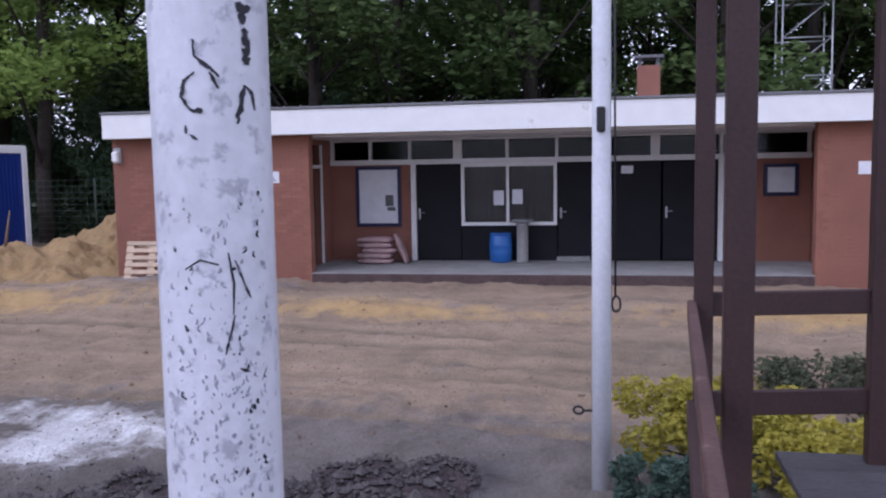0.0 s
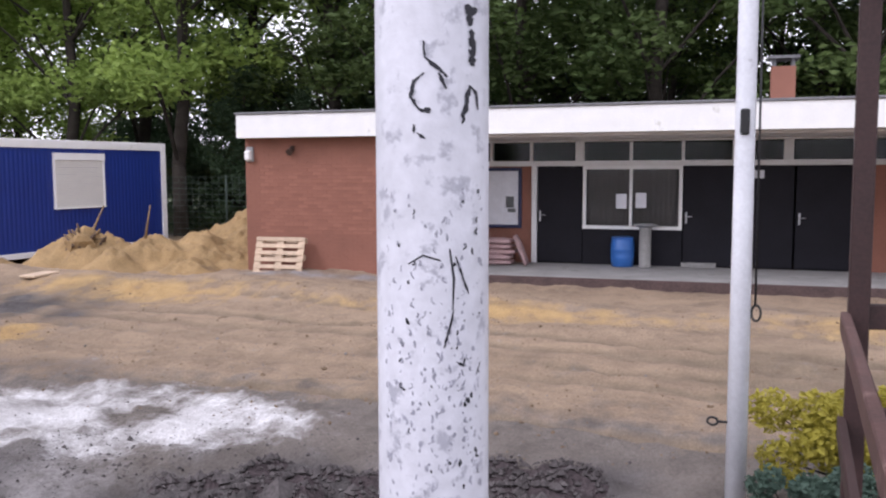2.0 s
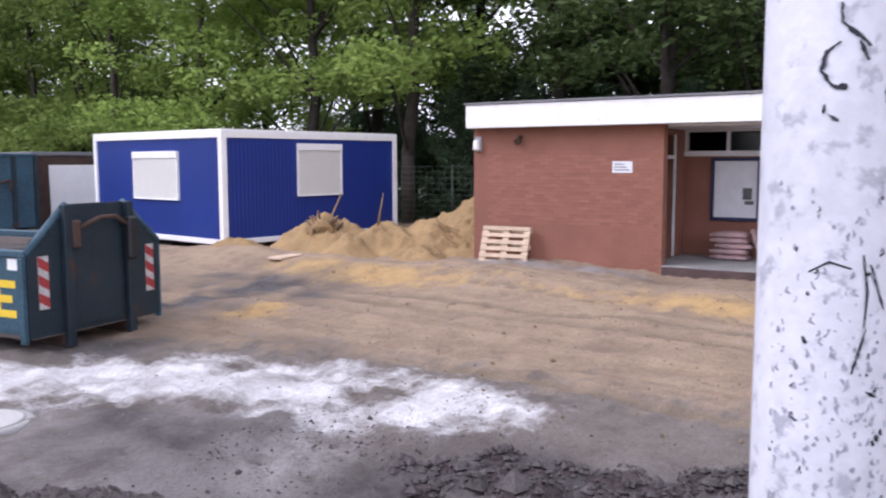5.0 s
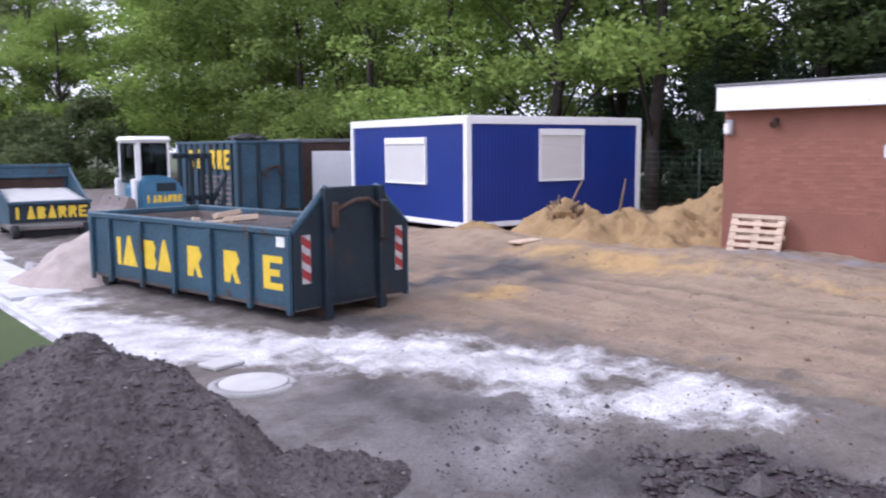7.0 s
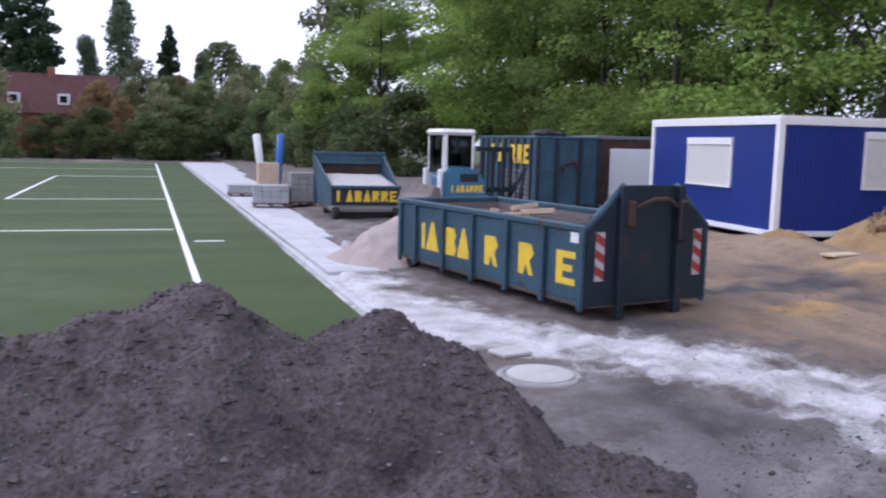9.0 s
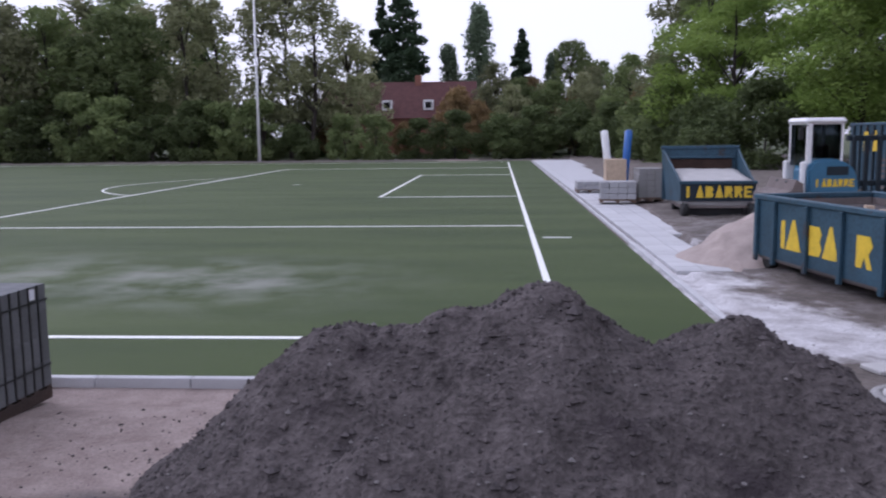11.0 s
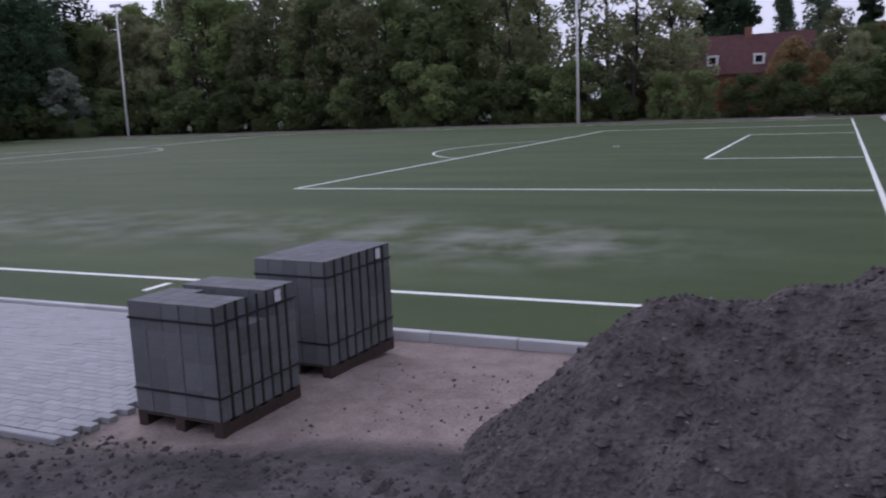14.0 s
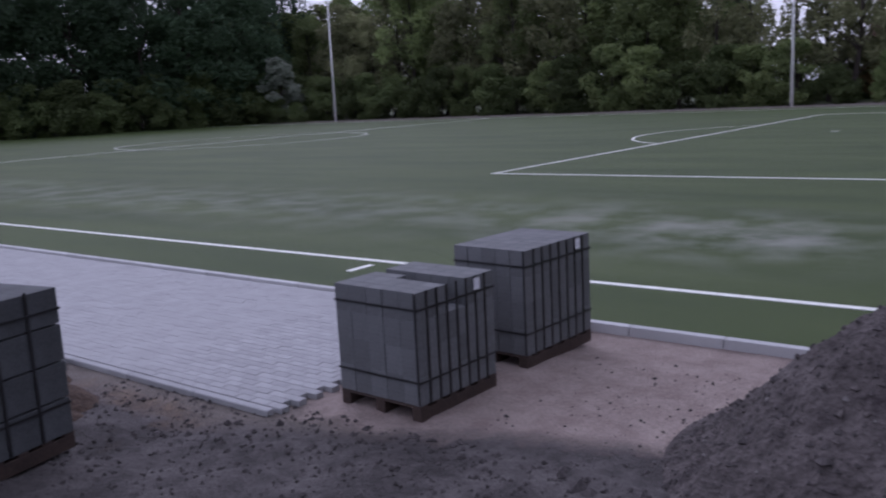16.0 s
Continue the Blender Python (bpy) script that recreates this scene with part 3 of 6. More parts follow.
PA, GA, MX = PITCH_W / 2 - 20.16, PITCH_W / 2 - 9.16, -PITCH_L / 2
for a, b in (((0, 0), (0, PITCH_W)), ((-PITCH_L, 0), (-0.2, 0)), ((-PITCH_L, PITCH_W), (-0.2, PITCH_W)), ((-0.2, PA), (-16.5, PA)), ((-0.2, PITCH_W - PA), (-16.5, PITCH_W - PA)), ((-16.5, PA + 0.2), (-16.5, PITCH_W - PA - 0.2)), ((-0.2, GA), (-5.5, GA)), ((-0.2, PITCH_W - GA), (-5.5, PITCH_W - GA)), ((-5.5, GA + 0.2), (-5.5, PITCH_W - GA - 0.2)), ((0.3, 10.2), (0.85, 10.2)), ((MX, 0.2), (MX, PITCH_W - 0.2)), ((-9.9, -0.75), (-9.9, -0.35)), ((-PITCH_L, 0.2), (-PITCH_L, PITCH_W))):
    line_mark(a, b)
arc_mark(-11, PITCH_W / 2, 9.15, 127, 233)
arc_mark(MX, PITCH_W / 2, 9.15, 0, 360)
arc_mark(-11, PITCH_W / 2, 0.12, 0, 360)

# ---- clubhouse ----
CLUB = pose(14.585, -0.03, 0, 0, 0, -86.41)
LEN, DEEP, TOP = 17.2, 7.0, 3.10
club = thing("clubhouse", CLUB, "low brick clubhouse with a flat roof and deep white fascia", "building")
part("wall_left_front", boxes(((0, 0.006, 0.15), (4.10, 0.25, TOP))), M_MORTAR, club)
part("wall_left_end", boxes(((0.012, 0.25, 0.15), (0.25, DEEP, TOP))), M_MORTAR, club)
part("wall_right_front", boxes(((13.32, 0.006, 0.15), (LEN, 0.25, TOP))), M_MORTAR, club)
part("wall_right_end", boxes(((LEN - 0.25, 0.25, 0.15), (LEN, DEEP, TOP))), M_BRICK, club)
part("wall_back", boxes(((0, DEEP, 0.15), (LEN, DEEP + 0.25, TOP))), M_BRICK, club)
# porch side of the left part with its doorway
part("wall_porch_side", boxes(((3.55, 0.25, 0.15), (3.80, 0.75, TOP)), ((3.55, 1.70, 0.15), (3.80, 2.35, TOP)), ((3.55, 0.75, 2.95), (3.80, 1.70, TOP))), M_BRICK, club)
part("wall_porch_end", boxes(((13.75, 0.25, 0.15), (14.0, 2.35, TOP))), M_BRICK, club)
sd = part("side_door", boxes(((3.60, 0.82, 0.46), (3.65, 1.63, 2.46))), M_BLACK, club, "dark side door standing ajar in a white frame")
part("door_frame", boxes(((3.77, 1.65, 0.45), (3.815, 1.70, 2.95)), ((3.66, 0.80, 2.46), (3.81, 1.65, 2.53))), M_FRAME, sd)
# near jamb painted near-black to carry the open doorway's darkness
part("jamb", boxes(((3.62, 0.75, 0.45), (3.803, 0.80, 2.95))), M_BLACK, sd)
part("pane", boxes(((3.66, 0.82, 2.54), (3.675, 1.63, 2.95))), M_GLASS, sd)
for x0, x1 in ((3.80, 5.59), (12.08, 13.75)):
    part("wall_recess", boxes(((x0, 2.35, 0.15), (x1, 2.60, 2.51))), M_BRICK, club)
part("porch_slab", boxes(((4.10, 0.0, 0.12), (13.32, 0.25, 0.44)), ((3.80, 0.252, 0.12), (13.75, 2.35, 0.438))), M_CONC, club, "grey concrete porch slab with a dark front edge")
part("slab_edge", boxes(((4.11, -0.025, 0.10), (13.31, -0.002, 0.425)), bevel=0.006), M_SLABEDGE, club, "dark brown worn front edge of the porch")
part("ceiling", boxes(((3.80, 0.25, 3.06), (13.75, 2.6, 3.10))), M_FRAME, club)
part("fascia_front", boxes(((-0.03, -0.30, 3.10), (LEN + 0.2, -0.26, 3.57)), bevel=0.006), M_WHITE, club)
part("fascia_end", boxes(((-0.03, -0.26, 3.10), (0.008, DEEP + 0.4, 3.57))), M_WHITE, club)
part("soffit", boxes(((0.008, -0.26, 3.103), (LEN + 0.2, DEEP + 0.4, 3.14))), M_FRAME, club)
part("roof", boxes(((-0.06, -0.33, 3.57), (LEN + 0.25, DEEP + 0.45, 3.62)), bevel=0.01), M_ROOF, club, "grey roofing felt edge")
# unseen room behind the glass, its lack of light painted near-black
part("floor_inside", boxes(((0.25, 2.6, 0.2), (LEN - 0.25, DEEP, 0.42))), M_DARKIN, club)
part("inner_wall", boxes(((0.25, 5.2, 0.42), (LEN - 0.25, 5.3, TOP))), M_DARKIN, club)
# joinery of the recess: posts, rail and transom lights
for x0, x1 in ((5.59, 5.70), (11.97, 12.08)):
    part("post", boxes(((x0, 2.30, 0.44), (x1, 2.42, 2.51)), bevel=0.005), M_FRAME, club)
part("rail", boxes(((3.80, 2.28, 2.51), (13.75, 2.44, 2.62)), bevel=0.005), M_FRAME, club)
part("top_rail", boxes(((3.80, 2.30, 3.02), (13.75, 2.44, 3.06))), M_FRAME, club)
XS = [3.84, 4.70, 5.58, 6.62, 7.68, 8.72, 9.70, 10.72, 12.02, 13.70]
for i, xm in enumerate(XS):
    w = 0.09 if xm in (6.62, 10.72) else 0.03
    part("transom_post", boxes(((xm - w, 2.30, 2.62), (xm + w, 2.42, 3.02))), M_FRAME, club)
for a, b in zip(XS, XS[1:]):
    tw = part("transom_window", boxes(((a, 2.37, 2.62), (b, 2.376, 3.02))), M_GLASS, club)
    tw.visible_shadow = False


def leaf_door(x0, x1, handle_x, sill=False):
    d = part("door", boxes(((x0 + 0.02, 2.36, 0.46), (x1 - 0.02, 2.41, 2.49)), bevel=0.004), M_BLACK, club, "near-black painted door")
    if handle_x is not None:
        h = boxes(((handle_x - 0.02, 2.345, 1.33), (handle_x + 0.02, 2.362, 1.56)))
        tube(h, (handle_x, 2.35, 1.47), (handle_x, 2.29, 1.47), 0.012, n=8)
        tube(h, (handle_x, 2.295, 1.47), (handle_x + 0.12, 2.295, 1.47), 0.011, n=8)
        part("door_handle", h, M_STEEL, d, "pale metal door handle")
    if sill:
        part("threshold", boxes(((x0, 2.25, 0.44), (x1 - 0.35, 2.36, 0.53))), M_CONC, d)


leaf_door(5.70, 6.69, 5.77)
leaf_door(8.72, 9.75, 8.80, True)
leaf_door(9.75, 10.86, None)
leaf_door(10.86, 11.97, 10.95)
part("panel_below_window", boxes(((6.69, 2.36, 0.44), (8.72, 2.42, 1.19))), M_BLACK, club, "near-black panel under the window")
win = part("window", boxes(((6.69, 2.28, 1.19), (8.72, 2.40, 1.26)), ((6.69, 2.30, 2.44), (8.72, 2.40, 2.51)), ((6.69, 2.30, 1.26), (6.76, 2.40, 2.44)), ((7.655, 2.30, 1.26), (7.715, 2.40, 2.44)), ((8.65, 2.30, 1.26), (8.72, 2.40, 2.44)), bevel=0.004), M_WHITE, club, "white window frame with net curtains behind glass")
M_NET = mat("net_curtain", (0.16, 0.14, 0.135), 0.9, var=0.2, scale=3, fine=80, bump=0.2)
for a, b in ((6.76, 7.655), (7.715, 8.65)):
    g = part("pane", boxes(((a, 2.35, 1.26), (b, 2.356, 2.44))), M_GLASS, win)
    g.visible_shadow = False
    bm = bmesh.new()
    cols = []
    for i in range(31):
        xx = a + (b - a) * i / 30
        cols.append([bm.verts.new((xx, 2.52 + 0.015 * math.sin(i * 1.9), z)) for z in (1.24, 2.46)])
    for p, q in zip(cols, cols[1:]):
        bm.faces.new((p[0], q[0], q[1], p[1])).smooth = True
    part("net_curtain", bm, M_NET, win, "grey-brown net curtain")
for x0, z0, x1, z1 in ((7.38, 1.62, 7.60, 1.93), (7.78, 1.64, 8.00, 1.95)):
    solo("paper_notice", boxes(((x0, 2.343, z0), (x1, 2.347, z1))), M_PAPER, "white paper notice taped inside the window", "notice", "paper notices", m=CLUB)


def notice_board(x0, z0, x1, z1, bars):
    nb = thing("notice_board", CLUB, "navy framed notice board with white papers", "notice board", "notice boards")
    part("backing", boxes(((x0 + 0.06, 2.315, z0 + 0.06), (x1 - 0.06, 2.345, z1 - 0.06))), M_PAPER, nb)
    part("frame", boxes(((x0, 2.28, z0), (x1, 2.345, z0 + 0.07)), ((x0, 2.28, z1 - 0.07), (x1, 2.345, z1)), ((x0, 2.28, z0 + 0.07), (x0 + 0.07, 2.345, z1 - 0.07)), ((x1 - 0.07, 2.28, z0 + 0.07), (x1, 2.345, z1 - 0.07)), bevel=0.006), M_NAVY, nb)
    for a, b, c, d in bars:
        part("paper", boxes(((a, 2.306, b), (c, 2.313, d))), M_STACK if c - a < 0.2 else M_PAPER, nb)


notice_board(4.37, 1.18, 5.37, 2.48, ((5.02, 1.62, 5.20, 1.86), (5.06, 1.52, 5.24, 1.60), (4.50, 1.95, 4.98, 2.36), (4.50, 1.30, 4.95, 1.88)))
notice_board(12.84, 1.76, 13.50, 2.40, ((12.95, 1.86, 13.40, 2.28),))
bm = boxes(((3.10, -0.012, 2.19), (3.50, 0.01, 2.41)))
sg = solo("wall_sign", bm, M_PAPER, "small white sign fixed to the brick wall", "sign", "wall signs", m=CLUB)
for k in range(3):
    part("sign_bar", boxes(((3.14, -0.016, 2.235 + 0.055 * k), (3.44 - 0.05 * k, -0.0125, 2.255 + 0.055 * k))), M_STACK, sg)
solo("wall_sign", boxes(((13.98, -0.012, 2.2), (14.3, 0.01, 2.42))), M_PAPER, "small white sign fixed to the brick wall", "sign", "wall signs", m=CLUB)
solo("door_sign", boxes(((10.04, 2.345, 2.25), (10.28, 2.362, 2.41))), M_PAPER, "small white plate on the dark door", "sign", "wall signs", m=CLUB)
lamp = thing("bulkhead_lamp", CLUB, "white bulkhead wall lamp under the eaves", "lamp")
part("lamp_base", boxes(((0.04, -0.05, 2.62), (0.20, 0.012, 2.93)), bevel=0.01), M_STEEL, lamp)
part("lamp_cover", boxes(((0.05, -0.16, 2.64), (0.19, -0.05, 2.86)), bevel=0.03), M_WHITE, lamp)
spot = thing("spotlight", CLUB, "small dark wall spotlight", "lamp")
part("bracket", boxes(((1.06, -0.05, 2.86), (1.14, 0.012, 2.94))), M_RUST, spot)
part("housing", tubes(((1.10, -0.03, 2.88), (1.10, -0.16, 2.80), 0.05, 0.075), n=14), M_RUST, spot)
# chimney
chim = part("chimney", boxes(((10.43, 4.0, 3.60), (10.92, 4.5, 4.62)), bevel=0.01), M_BRICK, club, "small brick chimney with a raised cap slab")
part("chimney_cap", boxes(((10.36, 3.93, 4.78), (10.99, 4.57, 4.84)), *[((x, y, 4.62), (x + 0.07, y + 0.07, 4.78)) for x in (10.45, 10.83) for y in (4.02, 4.41)]), M_ROOF, chim)

# things on the porch
bags = thing("bag_stack", CLUB @ pose(4.98, 1.75, 0.44), "slumped stack of reddish paper cement bags", "bags")
rng = random.Random(4)
for k in range(5):
    bm = bmesh.new()
    box(bm, (-0.36, -0.22, 0), (0.36, 0.22, 0.115))
    bmesh.ops.subdivide_edges(bm, edges=bm.edges[:], cuts=3, use_grid_fill=True)
    for v in bm.verts:
        e = max(abs(v.co.x) / 0.36, abs(v.co.y) / 0.22)
        v.co.z = 0.058 + (v.co.z - 0.058) * (1.12 - 0.65 * e ** 4) + 0.012 * noise.noise(v.co * 6 + Vector((k, 0, 0)))
        v.co.x += 0.02 * noise.noise(v.co * 9)
    for f in bm.faces:
        f.smooth = True
    b = part("bag", bm, M_BAG, bags)
    b.matrix_basis = pose(rng.uniform(-0.05, 0.05), rng.uniform(-0.03, 0.03), 0.112 * k, 0, 0, rng.uniform(-7, 7))
bm = bmesh.new()
box(bm, (-0.33, -0.2, 0), (0.33, 0.2, 0.11))
bmesh.ops.subdivide_edges(bm, edges=bm.edges[:], cuts=3, use_grid_fill=True)
for v in bm.verts:
    e = max(abs(v.co.x) / 0.33, abs(v.co.y) / 0.2)
    v.co.z = 0.055 + (v.co.z - 0.055) * (1.15 - 0.65 * e ** 4) + 0.02 * noise.noise(v.co * 6)
for f in bm.faces:
    f.smooth = True
b = part("bag", bm, M_BAG, bags, "bag slumped upright against the stack")
b.matrix_basis = pose(0.46, 0.0, 0.30, 0, 68, 6)
barrel = thing("barrel", CLUB @ pose(7.56, 2.05, 0.44), "bright blue plastic barrel on the porch", "barrel")
part("body", lathe(bmesh.new(), [(0.20, 0), (0.225, 0.02), (0.235, 0.18), (0.24, 0.20), (0.235, 0.22), (0.24, 0.34), (0.245, 0.36), (0.24, 0.38), (0.225, 0.56), (0.21, 0.58)], 24), M_BARREL, barrel)
part("rim", lathe(bmesh.new(), [(0.215, 0.575), (0.232, 0.58), (0.232, 0.605), (0.215, 0.61)], 24), M_BARREL, barrel)
ash = thing("ash_column", CLUB @ pose(8.02, 2.0, 0.44), "grey concrete standing ashtray with a wide metal top", "ashtray")
part("column", lathe(bmesh.new(), [(0.135, 0), (0.135, 0.03), (0.12, 0.04), (0.12, 0.80), (0.13, 0.82)], 20), M_CONC, ash)
part("bowl", lathe(bmesh.new(), [(0.13, 0.82), (0.22, 0.86), (0.24, 0.88), (0.20, 0.89)], 20), M_STEEL, ash, "flared metal bowl")


def wood_pallet(name, m, label, group="", timber=M_WOOD, lx=1.08, ly=0.8):
    p = thing(name, m, label, "pallet", group)
    for i in range(6):
        y = -ly / 2 + i * (ly - 0.08) / 5
        part("board", boxes(((-lx / 2, y, 0.122), (lx / 2, y + 0.08, 0.144)), bevel=0.003), timber, p)
    for x in (-lx / 2, -0.07, lx / 2 - 0.14):
        part("bearer", boxes(((x, -ly / 2, 0.10), (x + 0.14, ly / 2, 0.122))), timber, p)
        for y in (-ly / 2, -0.05, ly / 2 - 0.10):
            part("block", boxes(((x, y, 0.022), (x + 0.14, y + 0.10, 0.10)), bevel=0.003), timber, p)
    for y in (-ly / 2, -0.05, ly / 2 - 0.10):
        part("skid", boxes(((-lx / 2, y, 0.0), (lx / 2, y + 0.10, 0.022))), timber, p)
    return p


wood_pallet("wooden_pallet", CLUB @ pose(0.94, -0.27, 0.66, 72, 0, 2), "pale wooden pallet leaning against the brick wall")

# ---- blue office containers ----
BCW, BCD, BCH = 6.09, 6.20, 2.80
BC = pose(13.03, 6.22, 0.39, 0, 0, -4.8)
office = thing("office_container", BC, "blue site office container with white frame and shuttered windows", "container")
for x, y in ((0, 0), (BCW - 0.16, 0), (0, BCD - 0.16), (BCW - 0.16, BCD - 0.16)):
    part("corner_post", boxes(((x, y, 0), (x + 0.16, y + 0.16, BCH)), bevel=0.01), M_WHITE, office)
for z0, z1 in ((0.0, 0.13), (BCH - 0.19, BCH)):
    part("frame_rail", boxes(((0.16, 0.004, z0), (BCW - 0.16, 0.13, z1)), bevel=0.008), M_WHITE, office)
    part("frame_rail", boxes(((0.004, 0.16, z0), (0.13, BCD - 0.16, z1)), bevel=0.008), M_WHITE, office)
    part("frame_rail", boxes(((BCW - 0.13, 0.16, z0), (BCW - 0.004, BCD - 0.16, z1))), M_WHITE, office)
    part("frame_rail", boxes(((0.16, BCD - 0.13, z0), (BCW - 0.16, BCD - 0.004, z1))), M_WHITE, office)


def ribbed(x0, x1, z0, z1, axis):
    """A wall of pressed steel with shallow upright ribs."""
    bm = bmesh.new()
    n = int((x1 - x0) / 0.12)
    rows = []
    for i in range(n * 4 + 1):
        s = x0 + (x1 - x0) * i / (n * 4)
        d = 0.05 if i % 4 in (0, 1) else 0.055
        rows.append([bm.verts.new((s, d, z) if axis == "x" else (d, s, z)) for z in (z0, z1)])
    for p, q in zip(rows, rows[1:]):
        bm.faces.new((p[0], q[0], q[1], p[1]) if axis == "x" else (q[0], p[0], p[1], q[1]))
    return bm


part("front_panel", ribbed(0.16, BCW - 0.16, 0.13, BCH - 0.19, "x"), M_BLUE, office)
part("side_panel", ribbed(0.16, BCD - 0.16, 0.13, BCH - 0.19, "y"), M_BLUE, office)
part("back_panels", boxes(((0.16, BCD - 0.08, 0.13), (BCW - 0.16, BCD - 0.05, BCH - 0.19)), ((BCW - 0.08, 0.16, 0.13), (BCW - 0.05, BCD - 0.16, BCH - 0.19))), M_BLUE, office)
part("roof", boxes(((0.02, 0.02, BCH - 0.03), (BCW - 0.02, BCD - 0.02, BCH + 0.02)), bevel=0.01), M_SHUT, office)
part("floor", boxes(((0.13, 0.13, 0.02), (BCW - 0.13, BCD - 0.13, 0.12))), M_DARKIN, office)


def shutter(a, b, z0, z1, axis):
    def bx(p, q, d0, d1, e, f):
        return ((p, d0, e), (q, d1, f)) if axis == "x" else ((d0, p, e), (d1, q, f))
    w = part("window", boxes(bx(a, b, -0.02, 0.06, z1 - 0.18, z1), bx(a, a + 0.05, -0.005, 0.06, z0, z1 - 0.18), bx(b - 0.05, b, -0.005, 0.06, z0, z1 - 0.18), bx(a, b, -0.02, 0.06, z0 - 0.04, z0), bevel=0.006), M_WHITE, office, "window with a closed white roller shutter")
    k = 20
    for i in range(k):
        h = (z1 - 0.18 - z0) / k
        part("slat", boxes(bx(a + 0.05, b - 0.05, 0.012 + 0.003 * (i % 2), 0.05, z0 + i * h, z0 + (i + 1) * h - 0.004)), M_SHUT, w)


shutter(2.35, 3.91, 1.16, 2.50, "x")
shutter(1.92, 4.08, 1.08, 2.30, "y")
for x, y in ((0.2, 0.2), (BCW - 0.5, 0.2), (0.2, BCD - 0.5)):
    solo("timber_block", boxes(((x, y, -0.34), (x + 0.3, y + 0.3, 0.0))), M_WOODD, "short timber block carrying the office container", "timber", "container supports", m=BC)

# ---- roll-off skips ----
def plain_mark(parent, m, kind, w, h):
    """A plain yellow shape standing in for a piece of a painted company mark; m takes right, up and out."""
    bm = bmesh.new()
    e = 0.004
    if kind == "slab":
        box(bm, (0, 0, 0), (w, h, e))
    elif kind == "wedge":
        prism(bm, [(0, 0), (w, 0), (w * 0.58, h * 1.08), (w * 0.42, h * 1.08)], 2, 0, e)
    elif kind == "bow":
        prism(bm, [(0, 0), (w * 0.8, 0), (w, h * 0.25), (w * 0.8, h * 0.5), (w * 0.95, h * 0.75), (w * 0.75, h), (0, h)], 2, 0, e)
    elif kind == "foot":
        prism(bm, [(0, 0), (w * 0.35, 0), (w * 0.5, h * 0.35), (w * 0.7, 0), (w, 0), (w * 0.75, h * 0.45), (w, h * 0.7), (w * 0.8, h), (0, h)], 2, 0, e)
    else:
        prism(bm, [(0, 0), (w, 0), (w, h * 0.2), (w * 0.35, h * 0.2), (w * 0.35, h * 0.4), (w * 0.85, h * 0.4), (w * 0.85, h * 0.6), (w * 0.35, h * 0.6), (w * 0.35, h * 0.8), (w, h * 0.8), (w, h), (0, h)], 2, 0, e)
    bm.transform(m)
    bmesh.ops.recalc_face_normals(bm, faces=bm.faces[:])
    return part("painted_mark", bm, M_YEL, parent, "plain yellow painted mark")


# local frame: x along the long side from the high end, y across, z up
SKIP_L, SKIP_W, RIM, PEAK = 5.48, 2.17, 1.20, 1.80
SK = pose(4.69, -0.19, 0.09, 0, 0, 100.5)
skip = thing("roll_off_skip", SK, "teal steel roll-off skip with yellow marks and high hook end", "skip")
T = 0.05

part("side_plate", boxes(((0.02, -SKIP_W + 0.0, 0.22), (SKIP_L, -SKIP_W + T, RIM))), M_TEAL, skip)
part("side_plate", boxes(((0.02, -T, 0.22), (SKIP_L, 0.0, RIM))), M_TEAL, skip)
part("tail_plate", boxes(((SKIP_L - T, -SKIP_W + T, 0.22), (SKIP_L, -T, RIM))), M_TEAL, skip)
part("floor_plate", boxes(((0.02, -SKIP_W + T, 0.16), (SKIP_L - T, -T, 0.22))), M_SKIPIN, skip)
# hook end faces away from the light; its shade is in the darker teal
bm = bmesh.new()
prism(bm, [(-SKIP_W, 0.18), (0.0, 0.18), (0.0, RIM), (-0.62, PEAK), (-SKIP_W + 0.62, PEAK), (-SKIP_W, RIM)], 0, 0.0, T)
part("hook_end_plate", bm, M_TEALD, skip, "tall end plate with sloping shoulders, its shade put into darker teal")
# lining, paler and worn
part("lining", boxes(((T, -SKIP_W + T, 0.22), (SKIP_L - T, -SKIP_W + T + 0.006, RIM - 0.03)), ((T, -T - 0.006, 0.22), (SKIP_L - T, -T, RIM - 0.03)), ((SKIP_L - T - 0.006, -SKIP_W + T, 0.22), (SKIP_L - T, -T, RIM - 0.03)), ((T, -SKIP_W + T, 0.22), (T + 0.006, -T, PEAK - 0.4))), M_SKIPIN, skip, "worn grey-brown inner steel")
for y0, y1 in ((-0.055, 0.045), (-SKIP_W - 0.045, -SKIP_W + 0.055)):
    part("rim_rail", boxes(((0.0, y0, RIM - 0.02), (SKIP_L + 0.03, y1, RIM + 0.07)), bevel=0.015), M_TEAL, skip)
part("rim_rail", boxes(((SKIP_L - 0.06, -SKIP_W + 0.06, RIM - 0.02), (SKIP_L + 0.03, -0.06, RIM + 0.07)), bevel=0.015), M_TEAL, skip)
for s in (0, 1):
    bm = bmesh.new()
    ya, yb = (0.0, -0.62) if s == 0 else (-SKIP_W, -SKIP_W + 0.62)
    tube(bm, (T / 2, ya, RIM + 0.02), (T / 2, yb, PEAK), 0.05, n=8)
    part("shoulder_rail", bm, M_TEAL, skip)
    for xr in (0.06, 0.93, 1.86, 2.85, 3.80, 4.80, 5.40):
        y = 0.0 if s == 0 else -SKIP_W
        sgn = 1 if s == 0 else -1
        part("upright_rib", boxes(((xr - 0.045, min(y, y + sgn * 0.06), 0.12), (xr + 0.045, max(y, y + sgn * 0.06), RIM - 0.02)), bevel=0.008), M_TEAL, skip)
